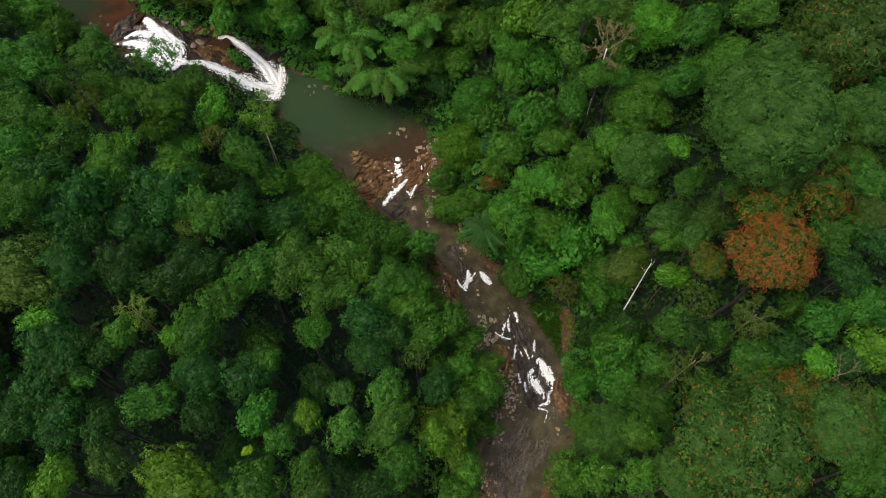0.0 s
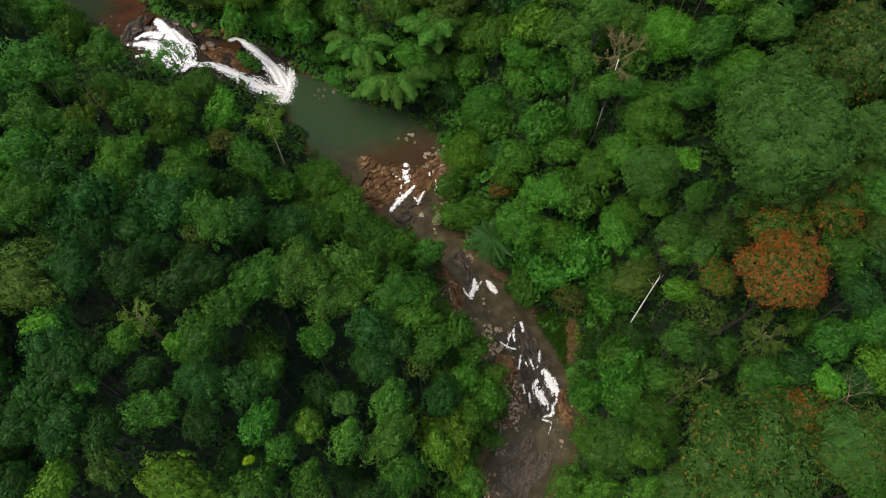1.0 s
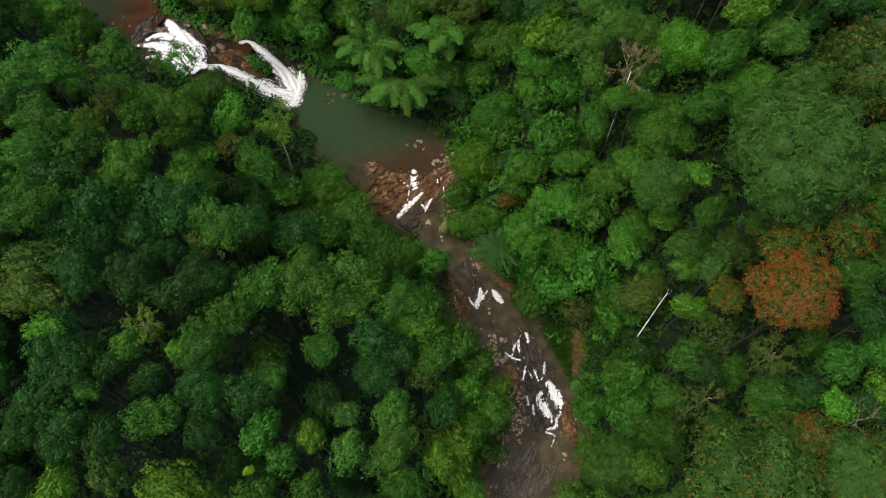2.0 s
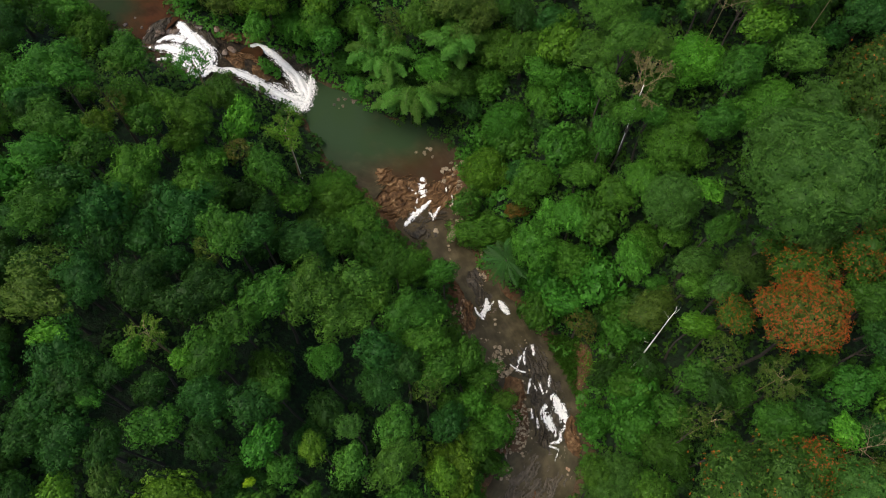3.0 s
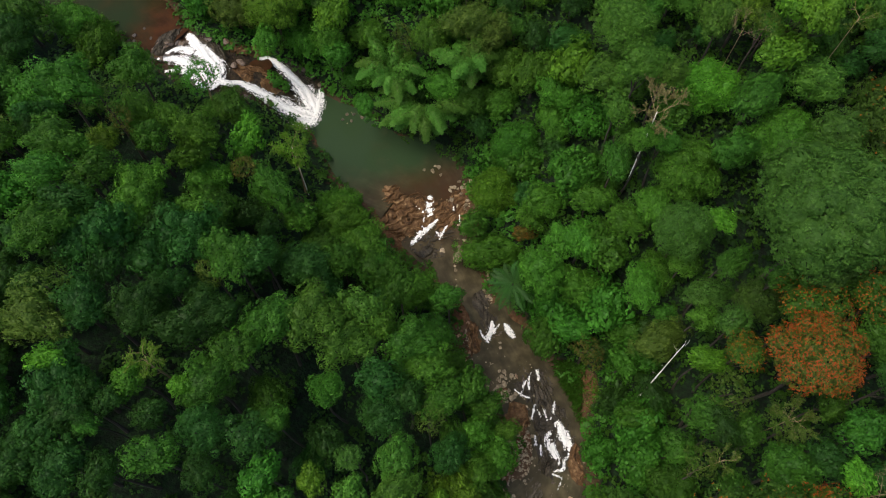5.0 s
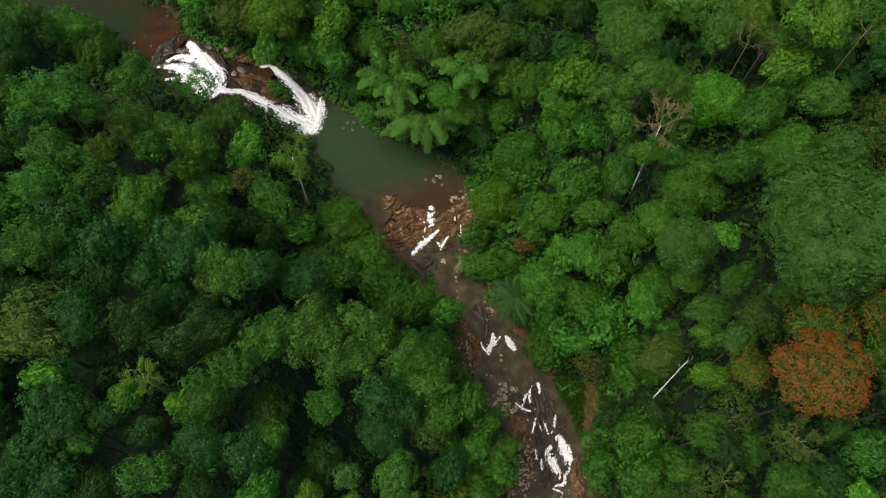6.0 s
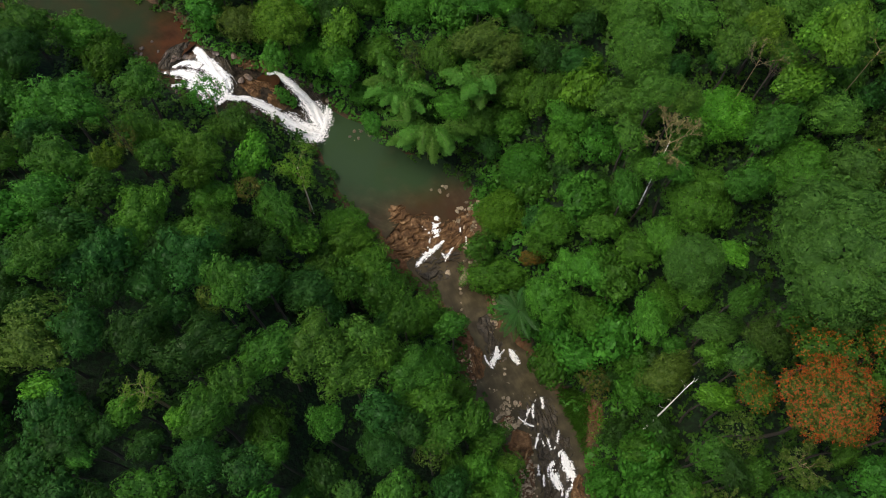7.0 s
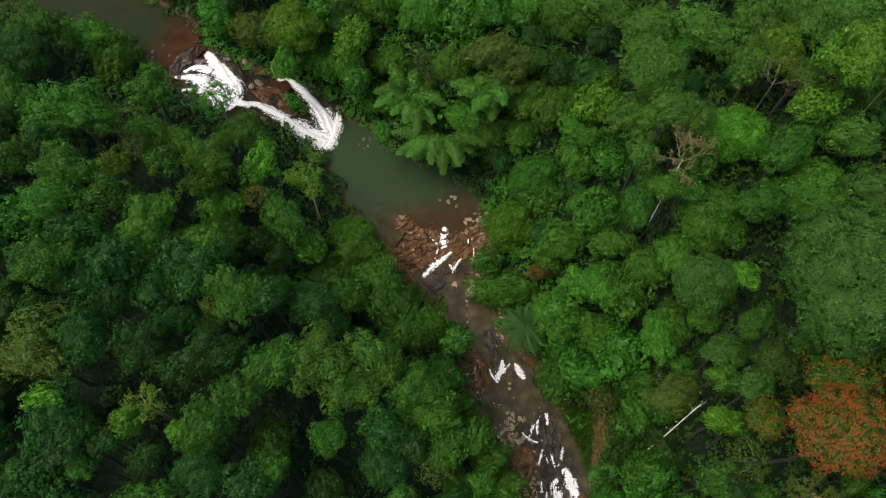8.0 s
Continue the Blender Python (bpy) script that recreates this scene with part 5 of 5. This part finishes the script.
for x, y, size in ((-49.5, 97.5, 1.4), (-50.5, 96.2, 1.2), (-56.5, 100.5, 1.6), (-53, 101, 1.3), (-36.5, 99.6, 1.5), (-38.5, 100.8, 1.4), (-34.8, 98.6, 1.1), (-41, 101.2, 1.2), (-57, 90.2, 1.5), (-61, 91, 1.3), (-43, 90.5, 1.5), (-47, 90, 1.4), (-39, 89, 1.3)):
    boulder(x, y, 0.55 * size, WETROCK, "dark wet rock beside the waterfall", 1.3, None, "boulder", 0.2)


# ---------------------------------------------------------------- white water
waterfall = tagged(new("waterfall"), "white waterfall splitting round a mossy rock into a pool", "waterfall")


def water_skin(name, courses, step, lift, swell, seed, rim=0.45):
    """Broken white water along courses of (x, y, half width): a sheet draped on the bed, thick along the middle of
    each course and thinning out to the sides, with the flow's own coordinates on it."""
    lines = [smooth_line(np.array([(a, b, 0, w) for a, b, w in rows], float), 0.15) for rows in courses]
    every = np.vstack(lines)
    reach = every[:, 3].max() * (1 + rim) + 0.2
    xs = np.arange(every[:, 0].min() - reach, every[:, 0].max() + reach, step)
    ys = np.arange(every[:, 1].min() - reach, every[:, 1].max() + reach, step)
    X, Y = [v.ravel() for v in np.meshgrid(xs, ys)]
    thick, along, across = np.full(len(X), -9.0), np.zeros(len(X)), np.zeros(len(X))
    for c, line in enumerate(lines):
        gone = np.concatenate([[0], np.cumsum(np.hypot(np.diff(line[:, 0]), np.diff(line[:, 1])))])
        ahead = np.gradient(line[:, :2], axis=0)
        ahead /= np.linalg.norm(ahead, axis=1)[:, None]
        for i in range(0, len(X), 20000):
            s = slice(i, i + 20000)
            dx, dy = X[s, None] - line[None, :, 0], Y[s, None] - line[None, :, 1]
            dist = np.hypot(dx, dy)
            k = (dist / line[:, 3]).argmin(1)
            row = np.arange(len(k))
            near, w = dist[row, k], line[k, 3]
            t = 1 - near / w
            better = t > thick[s]
            side = ahead[k, 0] * dy[row, k] - ahead[k, 1] * dx[row, k]
            thick[s] = np.where(better, t, thick[s])
            along[s] = np.where(better, gone[k] + ahead[k, 0] * dx[row, k] + ahead[k, 1] * dy[row, k] + 17 * c, along[s])
            across[s] = np.where(better, side, across[s])
    inside = thick > -rim
    number = np.full(len(X), -1)
    number[inside] = np.arange(inside.sum())
    grid = number.reshape(len(ys), len(xs))
    f = np.stack([grid[:-1, :-1], grid[:-1, 1:], grid[1:, 1:], grid[1:, :-1]], -1).reshape(-1, 4)
    f = f[(f >= 0).all(1)]
    x, y, thick, along, across = X[inside], Y[inside], thick[inside], along[inside], across[inside]
    level = water_level(x, y) - (0.3 if swell > 0.2 else 0.0)
    body = np.clip(thick, 0, 1) ** 0.6
    z = np.maximum(land(x, y)[0], level) + lift + swell * body
    z = z + body * (0.22 * swell) * np.sin(across * 5 + 1.5 * np.sin(along * 0.5 + seed))
    fine = 1.0 if swell > 0.2 else 1.9
    me = mesh_of(name, np.column_stack([x, y, z]), f.tolist(), FOAM)
    me.attributes.new("thick", "FLOAT", "POINT").data.foreach_set("value", (0.95 * thick - 0.10 if swell > 0.2 else 0.92 * thick - 0.04 if every[:, 3].max() > 0.75 else 0.70 * thick - 0.09).astype(np.float32))
    me.attributes.new("flow", "FLOAT_VECTOR", "POINT").data.foreach_set("vector", np.column_stack([across * 2.4 * fine, along * 0.42 * fine, np.full(len(x), seed * 3.7)]).astype(np.float32).ravel())
    return me


FALLS = [
    [[(-60.2, 101.0, 0.9), (-57.9, 98.6, 2.3), (-55.4, 96.4, 2.8), (-53.1, 94.2, 2.2), (-52.6, 91.9, 1.4)], [(-63.3, 95.9, 0.4), (-61.4, 97.3, 1.1), (-58.9, 97.3, 1.6)]],
    [[(-64.2, 93.9, 0.5), (-61.6, 94.7, 1.5), (-59.1, 94.4, 2.3), (-56.3, 92.7, 2.3), (-53.5, 91.2, 1.5)], [(-62.2, 91.4, 0.4), (-59.4, 92.2, 1.2), (-56.4, 90.4, 1.2), (-54.4, 89.4, 0.9), (-52.6, 90.9, 0.9)]],
    [[(-53.8, 91.6, 1.2), (-50.9, 91.8, 0.8), (-48.7, 92.5, 0.9), (-46.8, 92.4, 1.3), (-44.4, 91.9, 1.8), (-41.5, 91.2, 2.6), (-38.7, 90.9, 3.2), (-36.4, 90.8, 3.4)]],
    [[(-46.4, 100.0, 0.5), (-45.0, 100.4, 0.9), (-43.2, 100.0, 1.3), (-41.5, 99.1, 1.5), (-39.3, 97.7, 2.0), (-37.2, 96.0, 2.7), (-35.6, 94.0, 3.0)]],
]
for k, rows in enumerate(FALLS):
    part("cascade", water_skin("cascade", rows, 0.16, 0.12, 0.50, 60 + k, 0.8), waterfall)
part("splash", water_skin("splash", [[(-34.4, 97.0, 0.9), (-34.6, 94.0, 1.7), (-35.6, 89.8, 1.7), (-38.0, 88.1, 0.9)]], 0.16, 0.25, 0.3, 70, 0.8), waterfall, "churned white water at the foot of the fall")

basin_v = [(-47.4, 98.6, 9.1)] + [(-47.4 + 3.6 * math.cos(a), 98.6 + 2.2 * math.sin(a), 9.1) for a in np.arange(24) * 6.2832 / 24]
tagged(new("water_basin", mesh_of("water_basin", basin_v, [(0, 1 + k, 1 + (k + 1) % 24) for k in range(24)], UPSTREAM)), "small brown pool held between the two falls", "water", kind="structure")

# broken water over the rocks downstream: courses of x, y, half width
PATCHES = [
    [(-9.2, 75.0, 0.7), (-9.1, 73.3, 1.1), (-8.7, 71.6, 0.8)], [(-7.1, 71.0, 0.4), (-8.7, 69.2, 0.7), (-10.2, 67.4, 0.8), (-11.6, 65.3, 0.5)],
    [(-5.2, 69.7, 0.2), (-6.0, 68.4, 0.6), (-6.4, 66.9, 0.4)], [(-7.2, 68.3, 0.25), (-6.5, 67.5, 0.4)], [(-12.1, 73.3, 0.25), (-11.2, 72.6, 0.4), (-10.0, 71.8, 0.25)],
    [(-12.6, 72.1, 0.25), (-13.5, 71.2, 0.5), (-14.4, 70.6, 0.3)], [(-4.3, 74.0, 0.35), (-4.3, 73.2, 0.45)], [(-3.1, 72.3, 0.2), (-2.9, 70.8, 0.25)],
    [(-9.9, 71.3, 0.25), (-9.9, 70.0, 0.35), (-10.1, 69.0, 0.2)], [(4.8, 51.2, 0.35), (4.8, 49.9, 0.8), (4.2, 48.0, 0.65)], [(6.1, 50.8, 0.25), (5.1, 49.2, 0.45)],
    [(2.7, 49.4, 0.2), (3.2, 48.4, 0.35), (4.3, 47.3, 0.3)], [(7.2, 50.9, 0.4), (7.9, 49.9, 0.9), (8.7, 48.8, 0.6)], [(13.4, 43.0, 0.45), (13.7, 41.6, 0.5)],
    [(12.3, 42.5, 0.2), (11.9, 40.9, 0.4), (12.2, 39.6, 0.55)], [(11.5, 41.0, 0.3), (11.0, 39.8, 0.45), (10.8, 38.8, 0.3)], [(9.6, 39.2, 0.2), (10.8, 38.4, 0.4), (12.3, 38.1, 0.2)],
    [(13.3, 36.9, 0.3), (13.1, 35.7, 0.4), (12.9, 34.6, 0.35)], [(13.9, 36.1, 0.25), (14.3, 35.1, 0.35)], [(14.9, 36.3, 0.35), (15.6, 34.8, 0.4)],
    [(16.7, 37.8, 0.3), (16.6, 36.5, 0.4), (16.2, 34.9, 0.4)], [(17.7, 34.3, 0.4), (18.3, 32.5, 1.3), (19.2, 30.7, 1.2), (20.0, 29.0, 0.5)],
    [(17.4, 34.7, 0.3), (16.6, 33.2, 0.5), (16.1, 31.3, 1.2), (16.9, 29.3, 1.2), (17.8, 27.6, 0.4)], [(13.6, 31.7, 0.3), (13.8, 30.3, 0.4)], [(14.6, 30.2, 0.3), (14.8, 28.8, 0.45)],
    [(19.8, 29.0, 0.35), (18.8, 28.2, 0.4), (18.6, 26.8, 0.4), (17.2, 26.2, 0.4)], [(16.8, 25.6, 0.35), (18.2, 25.3, 0.3), (18.3, 24.8, 0.25), (17.8, 23.3, 0.2)],
]
for k, rows in enumerate(PATCHES):
    tagged(new("white_water", water_skin("white_water", [rows], 0.09, 0.05, 0.14, 200 + k, 1.0)), "white water breaking over rocks in the brown stream", "rapids", "rapids")
